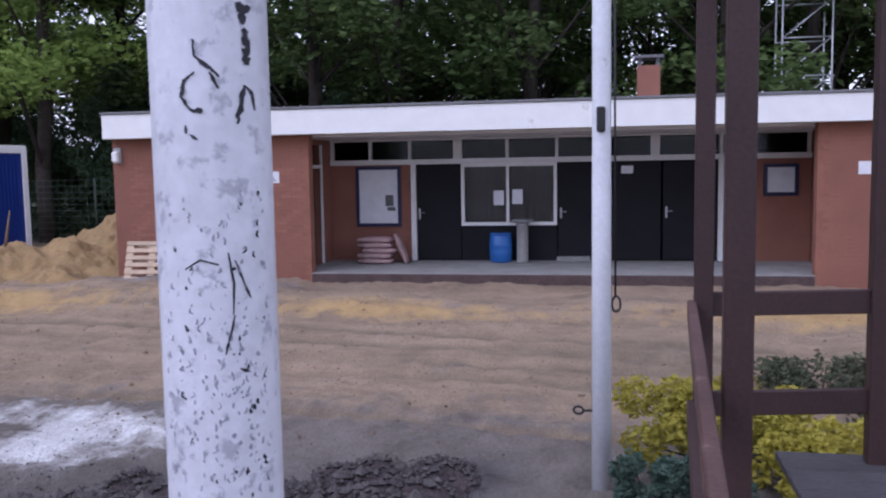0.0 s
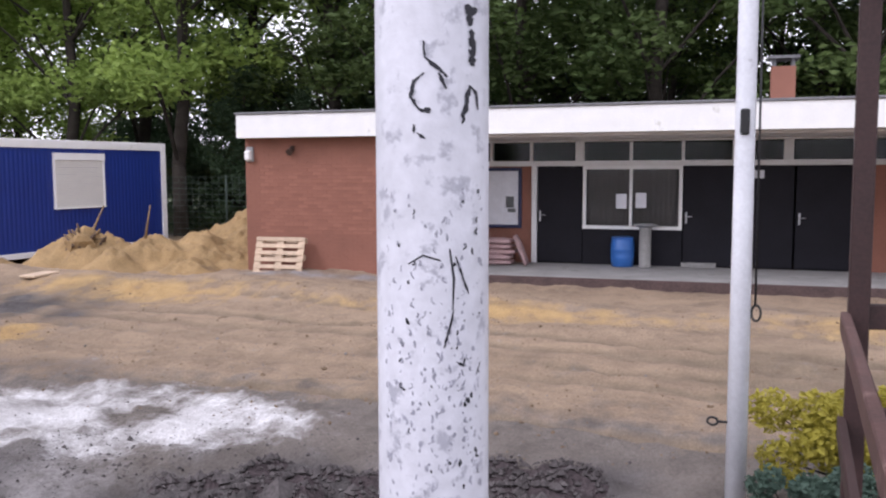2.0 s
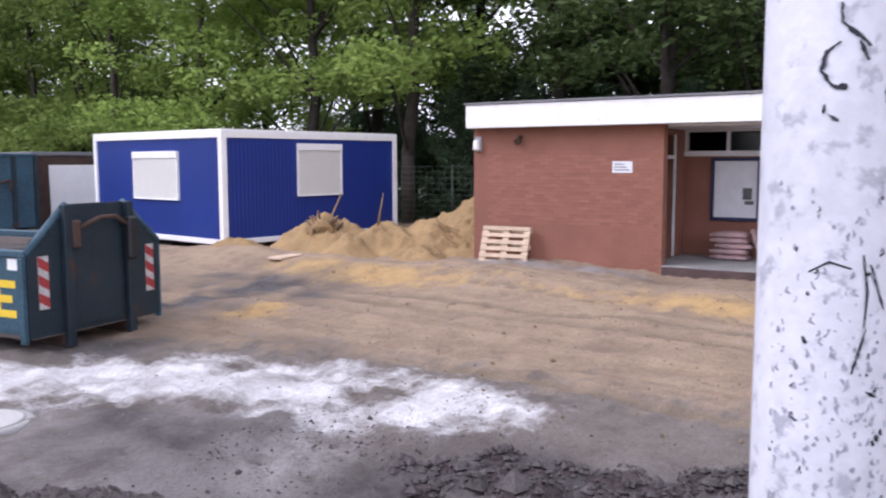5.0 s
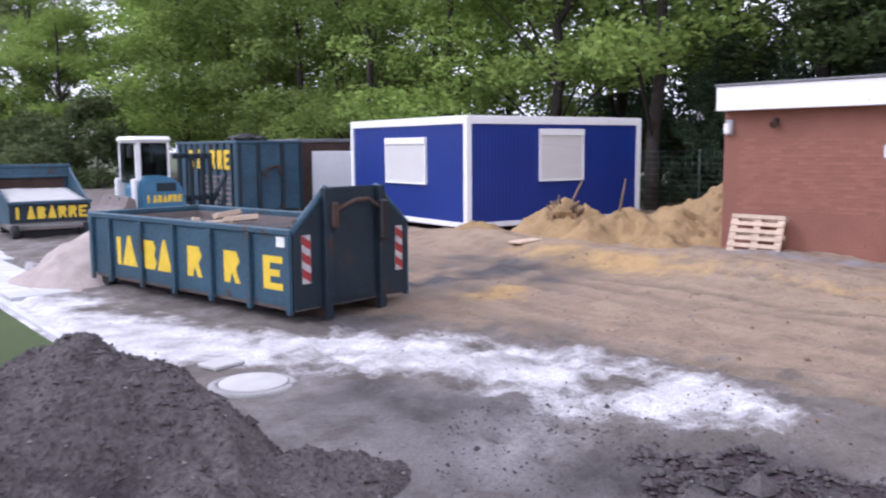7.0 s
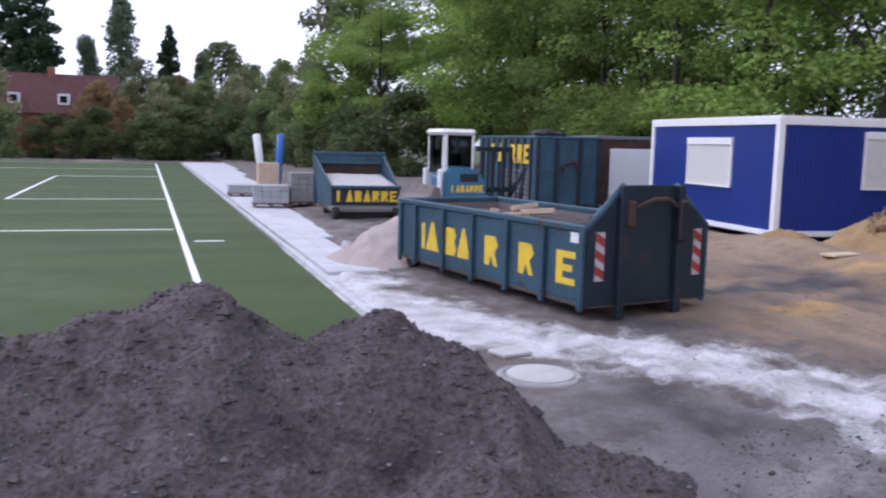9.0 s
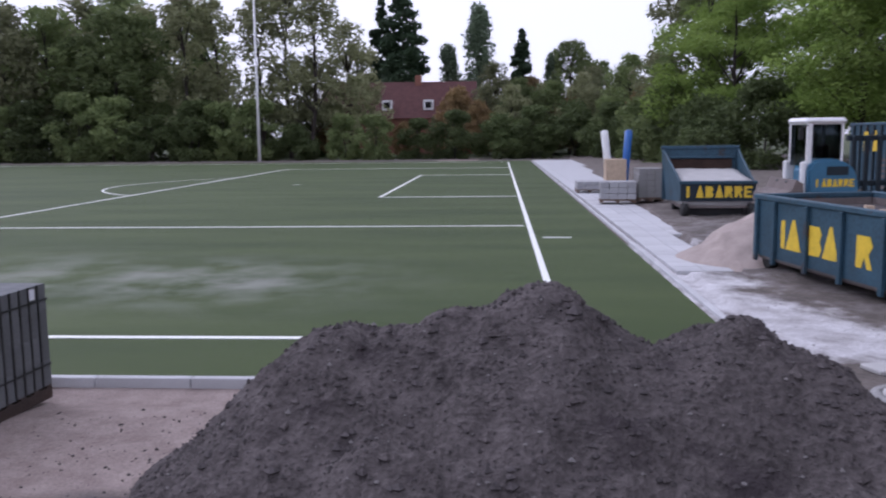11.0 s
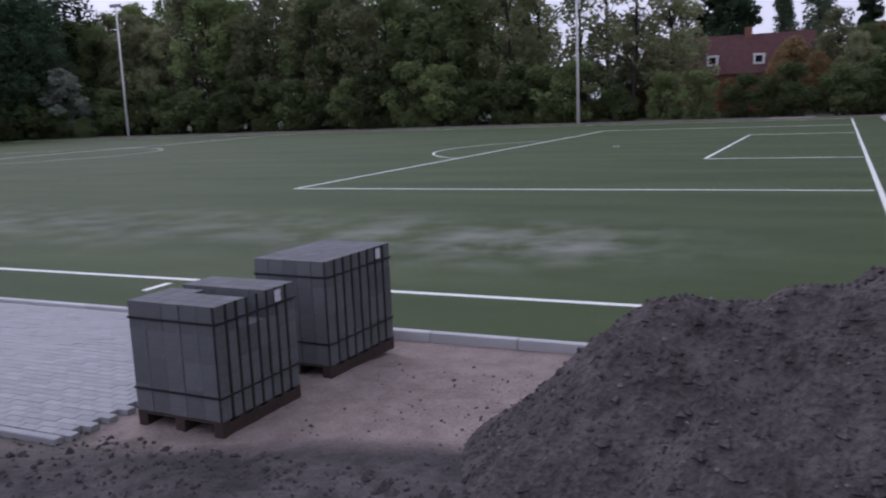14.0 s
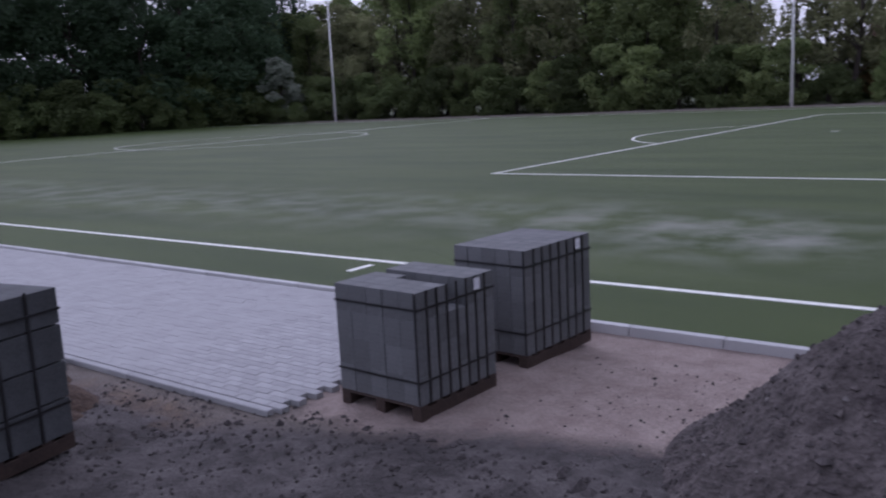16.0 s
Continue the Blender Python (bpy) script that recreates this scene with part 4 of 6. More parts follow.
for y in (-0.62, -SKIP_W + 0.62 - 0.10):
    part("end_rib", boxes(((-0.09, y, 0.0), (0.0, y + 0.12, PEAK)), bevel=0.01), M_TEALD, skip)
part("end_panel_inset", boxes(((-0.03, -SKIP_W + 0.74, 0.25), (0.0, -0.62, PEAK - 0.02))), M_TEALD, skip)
hook = bmesh.new()
for p, q in zip([(-0.10, -0.72, 1.50), (-0.16, -1.0, 1.62), (-0.16, -1.25, 1.62)], [(-0.16, -1.0, 1.62), (-0.16, -1.25, 1.62), (-0.10, -1.5, 1.50)]):
    tube(hook, p, q, 0.03, n=8)
part("lifting_bar", hook, M_RUST, skip, "bent rusty lifting bar")
part("latch", boxes(((-0.16, -1.66, 1.02), (-0.04, -1.50, 1.60)), bevel=0.03), M_STRAP, skip)
part("latch", boxes(((-0.14, -0.72, 1.25), (-0.04, -0.60, 1.60)), bevel=0.02), M_RUST, skip)
for y in (-0.62, -SKIP_W + 0.52):
    part("runner", boxes(((0.02, y, 0.0), (SKIP_L, y + 0.10, 0.16)), bevel=0.01), M_RUST, skip)
for y in (-0.25, -SKIP_W + 0.12):
    w = tubes(((SKIP_L - 0.25, y, 0.14), (SKIP_L - 0.25, y + 0.16, 0.14), 0.14), n=16)
    part("roller", w, M_TYRE, skip)
# red and white warning strips
for y0 in (-0.30, -SKIP_W + 0.10):
    ws = part("warning_strip", boxes(((-0.006, y0, 0.52), (-0.001, y0 + 0.15, 1.18))), M_STRIPW, skip, "red and white diagonal warning strip")
    for k in range(3):
        bm = bmesh.new()
        z = 0.53 + 0.22 * k
        prism(bm, [(y0, z), (y0 + 0.15, z + 0.09), (y0 + 0.15, z + 0.21), (y0, z + 0.12)], 0, -0.010, -0.0065)
        part("red_stripe", bm, M_RED, ws)
part("label_plate", boxes(((0.11, 0.0, 1.02), (0.34, 0.005, 1.16))), M_SKIN, skip)
# marks face outward along +y; seen from there x runs to the left
FACE = Matrix(((-1, 0, 0, 0), (0, 0, 1, 0.0015), (0, 1, 0, 0), (0, 0, 0, 1)))
for xa, kind, w in ((4.60, "slab", 0.12), (4.44, "wedge", 0.46), (3.74, "bow", 0.36), (3.36, "wedge", 0.42), (2.50, "foot", 0.38), (1.56, "foot", 0.38), (0.64, "comb", 0.42)):
    plain_mark(skip, FACE @ Matrix.Translation((-xa, 0.43, 0)), kind, w, 0.46)
skip_load = thing("timber_scrap", SK, "broken pale timber lying in the skip", "timber")
for k, (x, y, a) in enumerate(((3.1, -1.0, 20), (3.5, -0.8, -30), (2.8, -1.2, 60), (3.3, -1.3, 100))):
    b = part("beam", boxes(((-0.28, -0.06, 0), (0.28, 0.06, 0.09)), bevel=0.01), M_WOOD, skip_load)
    b.matrix_basis = pose(x, y, 1.08 + 0.04 * k, 6 * k, 4, a)
part("rubble", boxes(((0.2, -SKIP_W + 0.07, 0.23), (2.4, -0.07, 0.72)), ((2.2, -SKIP_W + 0.07, 0.23), (SKIP_L - 0.07, -0.07, 1.06)), bevel=0.03), M_SOIL, skip_load)

# ---- heaps ----
def heap(name, peaks, slope, xs, ys, material, label, rough=0.06, power=10.0, seed=5, base=None):
    r = Relief(seed)
    gx, gy = np.meshgrid(xs, ys, indexing="ij")
    acc = np.zeros_like(gx)
    for px, py, h, sx, sy in peaks:
        d = np.hypot((gx - px) * sx, (gy - py) * sy)
        v = np.maximum(h + 0.12 - slope * np.sqrt(d * d + 0.03), 0)
        acc += v ** power
    h = acc ** (1 / power)
    bump = rough * (1.6 * r(gx * 1.3, gy * 1.3) + 1.0 * r(gx * 3.1 + 9, gy * 3.1) + 0.6 * r(gx * 8, gy * 8 + 4) + 0.4 * r(gx * 19, gy * 19))
    gz = ground_z(gx, gy) * 1.0
    z = np.where(h > 0.0, h + bump * sstep(0.0, 0.4, h) * 2.0 - 0.06, -0.12) + gz
    me = bpy.data.meshes.new(name)
    nx, ny = gx.shape
    idx = np.arange(nx * ny).reshape(nx, ny)
    keep = (h > 0).astype(int)
    near = keep[:-1, :-1] + keep[1:, :-1] + keep[1:, 1:] + keep[:-1, 1:]
    quads = np.stack([idx[:-1, :-1], idx[1:, :-1], idx[1:, 1:], idx[:-1, 1:]], -1)[near > 0]
    used = np.unique(quads)
    remap = np.full(nx * ny, -1)
    remap[used] = np.arange(len(used))
    pts = np.stack([gx, gy, z], -1).reshape(-1, 3)[used]
    me.from_pydata(pts.tolist(), [], remap[quads].tolist())
    me.polygons.foreach_set("use_smooth", np.ones(len(quads), bool))
    me.materials.append(material)
    ob = new(name, me)
    tagged(ob, label, "heap", kind="")
    return ob, pts[:, :3]


def pebbles(name, spots, size, material, label, seed):
    """Many small angular stones or clods, joined."""
    rng = np.random.default_rng(seed)
    base = np.array([(1, 0, 0), (-1, 0, 0), (0, 1, 0), (0, -1, 0), (0, 0, 0.8), (0, 0, -0.8)])
    tri = np.array([(0, 2, 4), (2, 1, 4), (1, 3, 4), (3, 0, 4), (2, 0, 5), (1, 2, 5), (3, 1, 5), (0, 3, 5)])
    vs, fs = [], []
    for k, p in enumerate(spots):
        a = rng.uniform(0, 6.28)
        s = size * rng.lognormal(0, 0.45)
        v = base * rng.uniform(0.6, 1.2, (6, 3)) * s
        c, d = math.cos(a), math.sin(a)
        v = v @ np.array([[c, -d, 0], [d, c, 0], [0, 0, 1]])
        vs.append(v + p)
        fs.append(tri + 6 * k)
    me = bpy.data.meshes.new(name)
    me.from_pydata(np.concatenate(vs).tolist(), [], np.concatenate(fs).tolist())
    me.materials.append(material)
    return tagged(new(name, me), label, "stones", kind="stuff")


soil_heap, hp = heap("soil_heap", [(-0.42, -3.95, 1.41, 1.0, 0.95), (-1.2, -4.1, 1.19, 0.9, 1.0), (-1.9, -4.2, 1.10, 1.0, 1.0), (0.86, -4.0, 1.28, 1.25, 0.95), (1.35, -4.35, 0.95, 1.4, 1.0), (-1.4, -5.2, 0.72, 0.8, 1.1), (1.0, -5.4, 0.50, 0.8, 1.0), (2.0, -5.2, 0.36, 0.6, 1.0), (-2.7, -4.5, 0.40, 0.9, 0.9)], 0.76, np.arange(-5.5, 4.8, 0.045), np.arange(-8.5, -0.8, 0.045), M_SOIL, "heap of dark lumpy topsoil with small stones", 0.068)
rng = np.random.default_rng(8)
pick = hp[rng.choice(len(hp), 5200, replace=False)]
pebbles("heap_stones", pick[:260] + (0, 0, 0.005), 0.014, M_STONE, "small pale stones scattered over the soil heap", 3)
pebbles("heap_lumps", pick[300:900] + (0, 0, -0.010), 0.028, M_SOIL, "larger lumps of dark soil on the heap", 14)
pebbles("heap_clods", pick[260:] + (0, 0, 0.0), 0.017, M_CLOD, "dark crumbs of soil lying on the heap", 4)
sand_heap, sp = heap("dug_earth_heap", [(13.3, 3.9, 0.45, 1, 1), (13.9, 3.1, 0.72, 1, 1), (14.6, 2.3, 0.78, 1, 1), (15.3, 1.6, 0.80, 1, 1), (16.2, 0.9, 1.0, 0.9, 1), (17.5, 1.6, 1.15, 0.7, 0.8), (12.3, 4.8, 0.25, 0.6, 0.8), (13.2, 2.3, 0.40, 1, 1), (14.0, 1.0, 0.42, 1, 1.2)], 0.66, np.arange(8.5, 21, 0.055), np.arange(-0.25, 7.5, 0.055), M_SAND, "heap of yellow-brown dug sand", 0.10, seed=6)
M_RIDGE = mat("damp_dark_soil", (0.056, 0.044, 0.046), 0.95, var=0.5, scale=3, fine=25, bump=1.0, dist=0.04, gloss=0.2)
rrg = random.Random(17)
lumps = []
for k in range(90):
    f = rrg.random() ** 0.8
    y = -6.4 - 2.9 * f
    lumps.append((4.45 + 0.9 * f ** 1.6 + rrg.gauss(0, 0.30), y + rrg.gauss(0, 0.1), rrg.uniform(-0.01, 0.08) + 0.05 * f, rrg.uniform(0.8, 1.6), rrg.uniform(0.8, 1.6)))
ridge, rp = heap("soil_ridge", lumps, 0.55, np.arange(2.8, 7.0, 0.03), np.arange(-10.5, -5.0, 0.03), M_RIDGE, "low ridge of dark crumbly soil", 0.10, seed=9, power=5)
rk = rp[np.random.default_rng(15).choice(len(rp), 1500, replace=False)] + (0, 0, 0.02)
pebbles("ridge_clods", rk, 0.024, M_CLOD, "dark clods lying on the low soil ridge", 16)
gravel_heap, gp = heap("gravel_heap", [(4.15, 6.6, 0.85, 1, 1), (4.8, 7.2, 0.8, 1, 1)], 0.55, np.arange(1.8, 7.5, 0.08), np.arange(4, 10, 0.08), M_GRAVEL, "heap of pale fine gravel", 0.02, seed=7)

# ---- poles and railing ----
M_GREYCHIP = mat("worn_grey_paint", (0.33, 0.33, 0.39), 0.6, var=0.3)
pole = thing("white_post", pose(0.340, -10.074, 0), "thick white post with chipped paint showing dark scratches", "post")
prof = [(0.0775, 0.0), (0.0775, 1.2), (0.077, 2.6), (0.077, 5.0)]
part("shaft", lathe(bmesh.new(), prof, 40), mat("chipped_white_paint", (0.66, 0.66, 0.72), 0.42, var=0.10, scale=5, fine=45, bump=0.15, spots=(0.42, 0.42, 0.48), spot_amount=0.06, spot_scale=26), pole)
CHIP_DIR = math.atan2(-10.55 + 10.069, -0.75 - 0.340)
M_CHIP = mat("bare_dark_chips", (0.022, 0.022, 0.03), 0.7, var=0.3)


def chip(strokes, w):
    """A ragged flaked line bent round the post; u runs to the right over its face, z up."""
    bm = bmesh.new()
    if w > 0.0024:
        fine = []
        for (ua, za), (ub, zb) in zip(strokes, strokes[1:]):
            for i in range(5):
                t = i / 5
                q = Vector((ua * 90 + i, za * 90, w * 900))
                fine.append((ua + (ub - ua) * t + 0.45 * w * noise.noise(q), za + (zb - za) * t + 0.45 * w * noise.noise(q + Vector((7, 3, 1)))))
        strokes = fine + [strokes[-1]]
    n = len(strokes)
    rows = []
    for k, (u, z) in enumerate(strokes):
        a, b = strokes[max(0, k - 1)], strokes[min(n - 1, k + 1)]
        d = Vector((b[0] - a[0], b[1] - a[1])).normalized()
        h = 0.75 * w * (0.35 + 0.65 * math.sin(math.pi * (k + 0.5) / n)) * (0.85 + 0.9 * noise.noise(Vector((u * 260, z * 260, 1))))
        row = []
        for sgn in (-1, 1):
            uu, zz = u - d.y * h * sgn, z + d.x * h * sgn
            t = CHIP_DIR + uu / 0.0775
            row.append(bm.verts.new((0.0781 * math.cos(t), 0.0781 * math.sin(t), zz)))
        rows.append(row)
    for p, q in zip(rows, rows[1:]):
        bm.faces.new((p[0], p[1], q[1], q[0]))
    return bm


for w, pts in ((0.011, ((0.042, 2.628), (0.054, 2.622), (0.062, 2.63))), (0.008, ((0.052, 2.622), (0.050, 2.606))), (0.011, ((0.055, 2.60), (0.054, 2.585), (0.056, 2.57), (0.055, 2.556))), (0.003, ((-0.022, 2.47), (-0.012, 2.462))), (0.003, ((0.006, 2.545), (0.016, 2.525))), (0.006, ((0.050, 2.53), (0.044, 2.505), (0.038, 2.482))), (0.0035, ((0.052, 2.53), (0.062, 2.52), (0.066, 2.50))), (0.004, ((-0.012, 2.565), (0.004, 2.552), (0.018, 2.54))), (0.003, ((-0.012, 2.585), (-0.012, 2.565))), (0.0035, ((-0.012, 2.545), (-0.026, 2.535), (-0.030, 2.515), (-0.020, 2.50), (-0.006, 2.495))), (0.005, ((-0.012, 2.50), (-0.004, 2.497))), (0.004, ((-0.025, 2.48), (-0.026, 2.47))), (0.003, ((0.028, 2.31), (0.040, 2.28), (0.048, 2.26))), (0.002, ((0.020, 2.32), (0.026, 2.28), (0.024, 2.24))), (0.003, ((0.026, 2.24), (0.018, 2.21), (0.012, 2.19))), (0.0025, ((0.030, 2.17), (0.040, 2.165), (0.042, 2.175))), (0.002, ((-0.035, 2.30), (-0.015, 2.312), (0.008, 2.305))), (0.0045, ((0.044, 2.117), (0.050, 2.114))), (0.002, ((-0.05, 2.17), (-0.045, 2.175)))):
    part("paint_chip", chip(pts, w), M_CHIP, pole)
crng = random.Random(9)
for k in range(330):
    u, z = crng.uniform(-0.075, 0.075), crng.choice((crng.uniform(1.90, 2.24), crng.uniform(2.0, 2.40)))
    t = crng.uniform(0.002, 0.010)
    part("paint_chip", chip([(u, z), (u + crng.uniform(-0.3, 0.3) * t, z - t * 0.6), (u + crng.uniform(-0.6, 0.6) * t, z - t)], crng.uniform(0.0008, 0.0034)), M_CHIP if k % 7 == 0 else M_GREYCHIP, pole)
flag = thing("flag_pole", pose(5.35, -10.27, 0.1), "slim white flag pole with a halyard", "pole")
part("shaft", lathe(bmesh.new(), [(0.070, 0.0), (0.066, 2.0), (0.060, 6.0), (0.055, 8.0)], 24), mat("grey_white_paint", (0.72, 0.73, 0.78), 0.45, var=0.08, scale=4, spots=(0.35, 0.35, 0.36), spot_amount=-0.03, spot_scale=6), flag)
bm = bmesh.new()
pts = [(-0.005, -0.075, 7.8), (-0.012, -0.085, 4.0), (-0.01, -0.095, 1.42)]
for p, q in zip(pts, pts[1:]):
    tube(bm, p, q, 0.008, n=6)
part("halyard", bm, M_STRAP, flag, "dark rope hanging beside the pole")
bm = bmesh.new()
for k in range(12):
    a, b = 2 * math.pi * k / 12, 2 * math.pi * (k + 1) / 12
    tube(bm, (0, -0.10 + 0.03 * math.sin(a), 1.36 + 0.055 * math.cos(a)), (0, -0.10 + 0.03 * math.sin(b), 1.36 + 0.055 * math.cos(b)), 0.009, n=6)
part("rope_loop", bm, M_STRAP, flag)
tube(bm := bmesh.new(), (-0.02, 0.05, 0.60), (-0.03, 0.13, 0.60), 0.009, n=6)
for k in range(10):
    a, b = 2 * math.pi * k / 10, 2 * math.pi * (k + 1) / 10
    tube(bm, (-0.03, 0.16 + 0.035 * math.cos(a), 0.60 + 0.028 * math.sin(a)), (-0.03, 0.16 + 0.035 * math.cos(b), 0.60 + 0.028 * math.sin(b)), 0.009, n=6)
part("eye_hook", bm, M_STRAP, flag, "dark bent eye hook low on the pole")
part("cleat", boxes(((-0.09, -0.03, 2.55), (-0.06, 0.03, 2.72)), bevel=0.01), M_STRAP, flag)

EYE0 = Vector((-0.71, -10.63, 2.42))


def off(az, d):
    """A place at a bearing (degrees to the left from +y) and distance from the terrace corner."""
    return Vector((EYE0.x - math.sin(radians(az)) * d, EYE0.y + math.cos(radians(az)) * d, 0))


rail = thing("terrace_railing", Matrix(), "dark brown stained wooden terrace railing", "railing")
c1, c2, c3 = off(-93.1, 4.6), off(-95.35, 2.97), off(-103.3, 4.95)
h0, h1 = off(-92.38, 4.585), off(-94.2, 2.05)
DX = (h1 - h0).normalized()


def post_at(c, w, z0, z1):
    return boxes(((c.x - w / 2, c.y - w / 2, z0), (c.x + w / 2, c.y + w / 2, z1)), bevel=0.006)


part("post", post_at(c1, 0.095, 0.1, 5.0), M_BROWN, rail)
part("post", post_at(c2, 0.095, 0.1, 5.0), M_BROWN, rail)
part("post", post_at(c3, 0.11, 0.1, 5.0), M_BROWN, rail)


def beam_between(a, b, z0, z1, w):
    bm = bmesh.new()
    d = (b - a)
    ln = d.length
    m = Matrix.Translation(a) @ Matrix.Rotation(math.atan2(d.y, d.x), 4, "Z")
    box(bm, (0, -w / 2, z0), (ln, w / 2, z1), 0.006, m)
    return bm


part("handrail", beam_between(h0, h0 + DX * 3.3, 1.625, 1.725, 0.045), M_RAIL, rail, "worn paler brown handrail")
part("lower_rail", beam_between(h0, h0 + DX * 3.3, 1.09, 1.20, 0.04), M_BROWN, rail)
part("cross_rail", beam_between(c1, c3, 1.64, 1.765, 0.04), M_BROWN, rail)
part("cross_rail", beam_between(c1, c3, 1.115, 1.245, 0.04), M_BROWN, rail)
part("top_beam", beam_between(c1 - DX * 0.3, c1 + DX * 3.3, 3.30, 3.45, 0.08), M_BROWN, rail)
deck = thing("plank_table", pose(3.83, -12.75, 0.15, 0, 0, 3), "weathered dark plank table beside the railing", "table")
for k in range(6):
    part("plank", boxes(((-0.42 + 0.145 * k, -1.0, 0.66), (-0.42 + 0.145 * k + 0.135, 1.45, 0.70)), bevel=0.004), M_PLANK, deck)
for y in (-0.8, 0.8):
    for x in (-0.35, 0.32):
        part("leg", boxes(((x, y, 0), (x + 0.08, y + 0.08, 0.66)), bevel=0.004), M_PLANK, deck)

# ---- manhole, kerbs ----
mh = thing("manhole", pose(2.98, -2.48, 0.05), "round pale concrete manhole cover on a raised ring", "manhole")
part("ring", lathe(bmesh.new(), [(0.45, -0.2), (0.45, 0.03), (0.40, 0.045), (0.36, 0.045), (0.36, 0.03)], 40), M_CONC, mh)
part("cover", lathe(bmesh.new(), [(0.345, 0.0), (0.345, 0.05), (0.33, 0.058), (0.05, 0.062)], 40), M_LIME, mh)
kerb_mesh = boxes(((0, 0, -0.2), (0.99, 0.10, 0.03)), bevel=0.008)
kerb_me = bpy.data.meshes.new("kerb_stone")
kerb_mesh.to_mesh(kerb_me)
kerb_mesh.free()
kerb_me.materials.append(M_KERB)
kerb = thing("kerb", Matrix(), "pale concrete edging kerb round the pitch", "kerb", kind="structure")


def lay(me, name, parent, m):
    ob = new(name, me)
    ob.parent = parent
    ob.matrix_basis = m
    return ob


for k in range(40):
    lay(kerb_me, "kerb_stone", kerb, pose(-39 + k * 1.0 + 3.1, -1.86, 0))
for k in range(70):
    lay(kerb_me, "kerb_stone", kerb, pose(2.2, -1.8 + k * 1.0, 0, 0, 0, 90))

# ---- trees ----
def leaf_cloud(name, centres, radii, count, size, material, seed, flat=0.6, droop=0.0, level=0.0):
    """Many small leaf sprays round the clump centres, each a folded kite of two faces."""
    rng = np.random.default_rng(seed)
    w = radii ** 2
    k = rng.choice(len(centres), count, p=w / w.sum())
    d = rng.normal(size=(count, 3))
    d /= np.linalg.norm(d, axis=1)[:, None]
    d *= rng.uniform(0.25, 1.0, count)[:, None] ** 0.5
    d[:, 2] *= flat
    p = centres[k] + d * radii[k][:, None]
    p[:, 2] -= droop * rng.random(count) ** 2
    s = size * rng.uniform(0.6, 1.5, count)
    u = rng.normal(size=(count, 3))
    u[:, 2] *= 0.55 * (1 - level)
    u /= np.linalg.norm(u, axis=1)[:, None]
    side = rng.normal(size=(count, 3))
    side[:, :2] *= 1 - 0.75 * level
    v = np.cross(u, side)
    v /= np.linalg.norm(v, axis=1)[:, None]
    n = np.cross(u, v)
    a, b = p - u * s[:, None], p + u * s[:, None]
    c = p + v * (s * 0.55)[:, None] + n * (s * 0.25)[:, None]
    e = p - v * (s * 0.55)[:, None] + n * (s * 0.25)[:, None]
    pts = np.stack([a, c, b, e], 1).reshape(-1, 3)
    i = np.arange(count) * 4
    tris = np.stack([np.stack([i, i + 1, i + 2], 1), np.stack([i, i + 2, i + 3], 1)], 1).reshape(-1, 3)
    me = bpy.data.meshes.new(name)
    me.from_pydata(pts.tolist(), [], tris.tolist())
    me.materials.append(material)
    return me


def tree(kind, height, crown_from, spread, leaves, size, material, seed, m, label, clumps=46, trunk=0.22, lean=0.0, flat=0.6, level=0.0, rr=(0.20, 0.40)):
    t = thing(kind, m, label, "tree", "trees round the ground")
    rng = np.random.default_rng(seed)
    bm = bmesh.new()
    z, x, y, pts = 0.0, 0.0, 0.0, []
    for i in range(8):
        pts.append((x, y, z - (0.4 if i == 0 else 0)))
        z += height * 0.9 / 7
        x += rng.normal(0, 0.12) + lean * 0.2
        y += rng.normal(0, 0.12)
    for i, (p, q) in enumerate(zip(pts, pts[1:])):
        tube(bm, p, q, trunk * (1 - i / 8.5), trunk * (1 - (i + 1) / 8.5), n=9, caps=i == 0)
    cs, rs = [], []
    for k in range(clumps):
        f = rng.random()
        zz = crown_from + (height - crown_from) * f
        prof = math.sin(math.pi * min(1, 0.18 + 0.82 * f) ** 0.8) ** 0.6 if f < 0.97 else 0.3
        a = rng.uniform(0, 6.28)
        r = spread * prof * rng.uniform(0.35, 1.0)
        c = np.array([r * math.cos(a), r * math.sin(a), zz])
        cs.append(c)
        rs.append(rng.uniform(*rr) * spread)
        if k % 3 == 0:
            j = min(6, max(1, int((zz - 1.2) / height * 7)))
            s = Vector(pts[j])
            mid = s.lerp(Vector(c), 0.5) + Vector((0, 0, 0.25))
            tube(bm, s, mid, trunk * 0.28, trunk * 0.16, n=5, caps=False)
            tube(bm, mid, c, trunk * 0.16, trunk * 0.05, n=5, caps=False)
    part("trunk", bm, M_BARK, t)
    me = leaf_cloud("crown", np.array(cs), np.array(rs), leaves, size, material, seed + 50, flat, 0.5, level)
    cr = new("crown", me)
    cr.parent = t
    return t


def conifer(height, spread, leaves, seed, m):
    t = thing("conifer", m, "tall narrow dark conifer", "tree", "trees round the ground")
    rng = np.random.default_rng(seed)
    part("trunk", tubes(((0, 0, -0.3), (0, 0, height * 0.97), 0.22, 0.03), n=8), M_BARK, t)
    cs, rs = [], []
    for k in range(70):
        f = (k + rng.random()) / 70
        a = rng.uniform(0, 6.28)
        r = spread * (1 - f) * rng.uniform(0.3, 0.95)
        cs.append((r * math.cos(a), r * math.sin(a), 1.0 + (height - 1.2) * f))
        rs.append(0.40 + 0.36 * spread * (1 - f))
    cr = new("crown", leaf_cloud("crown", np.array(cs), np.array(rs), leaves, 0.30, M_CONIF, seed, 0.5, 0.4))
    cr.parent = t
    return t


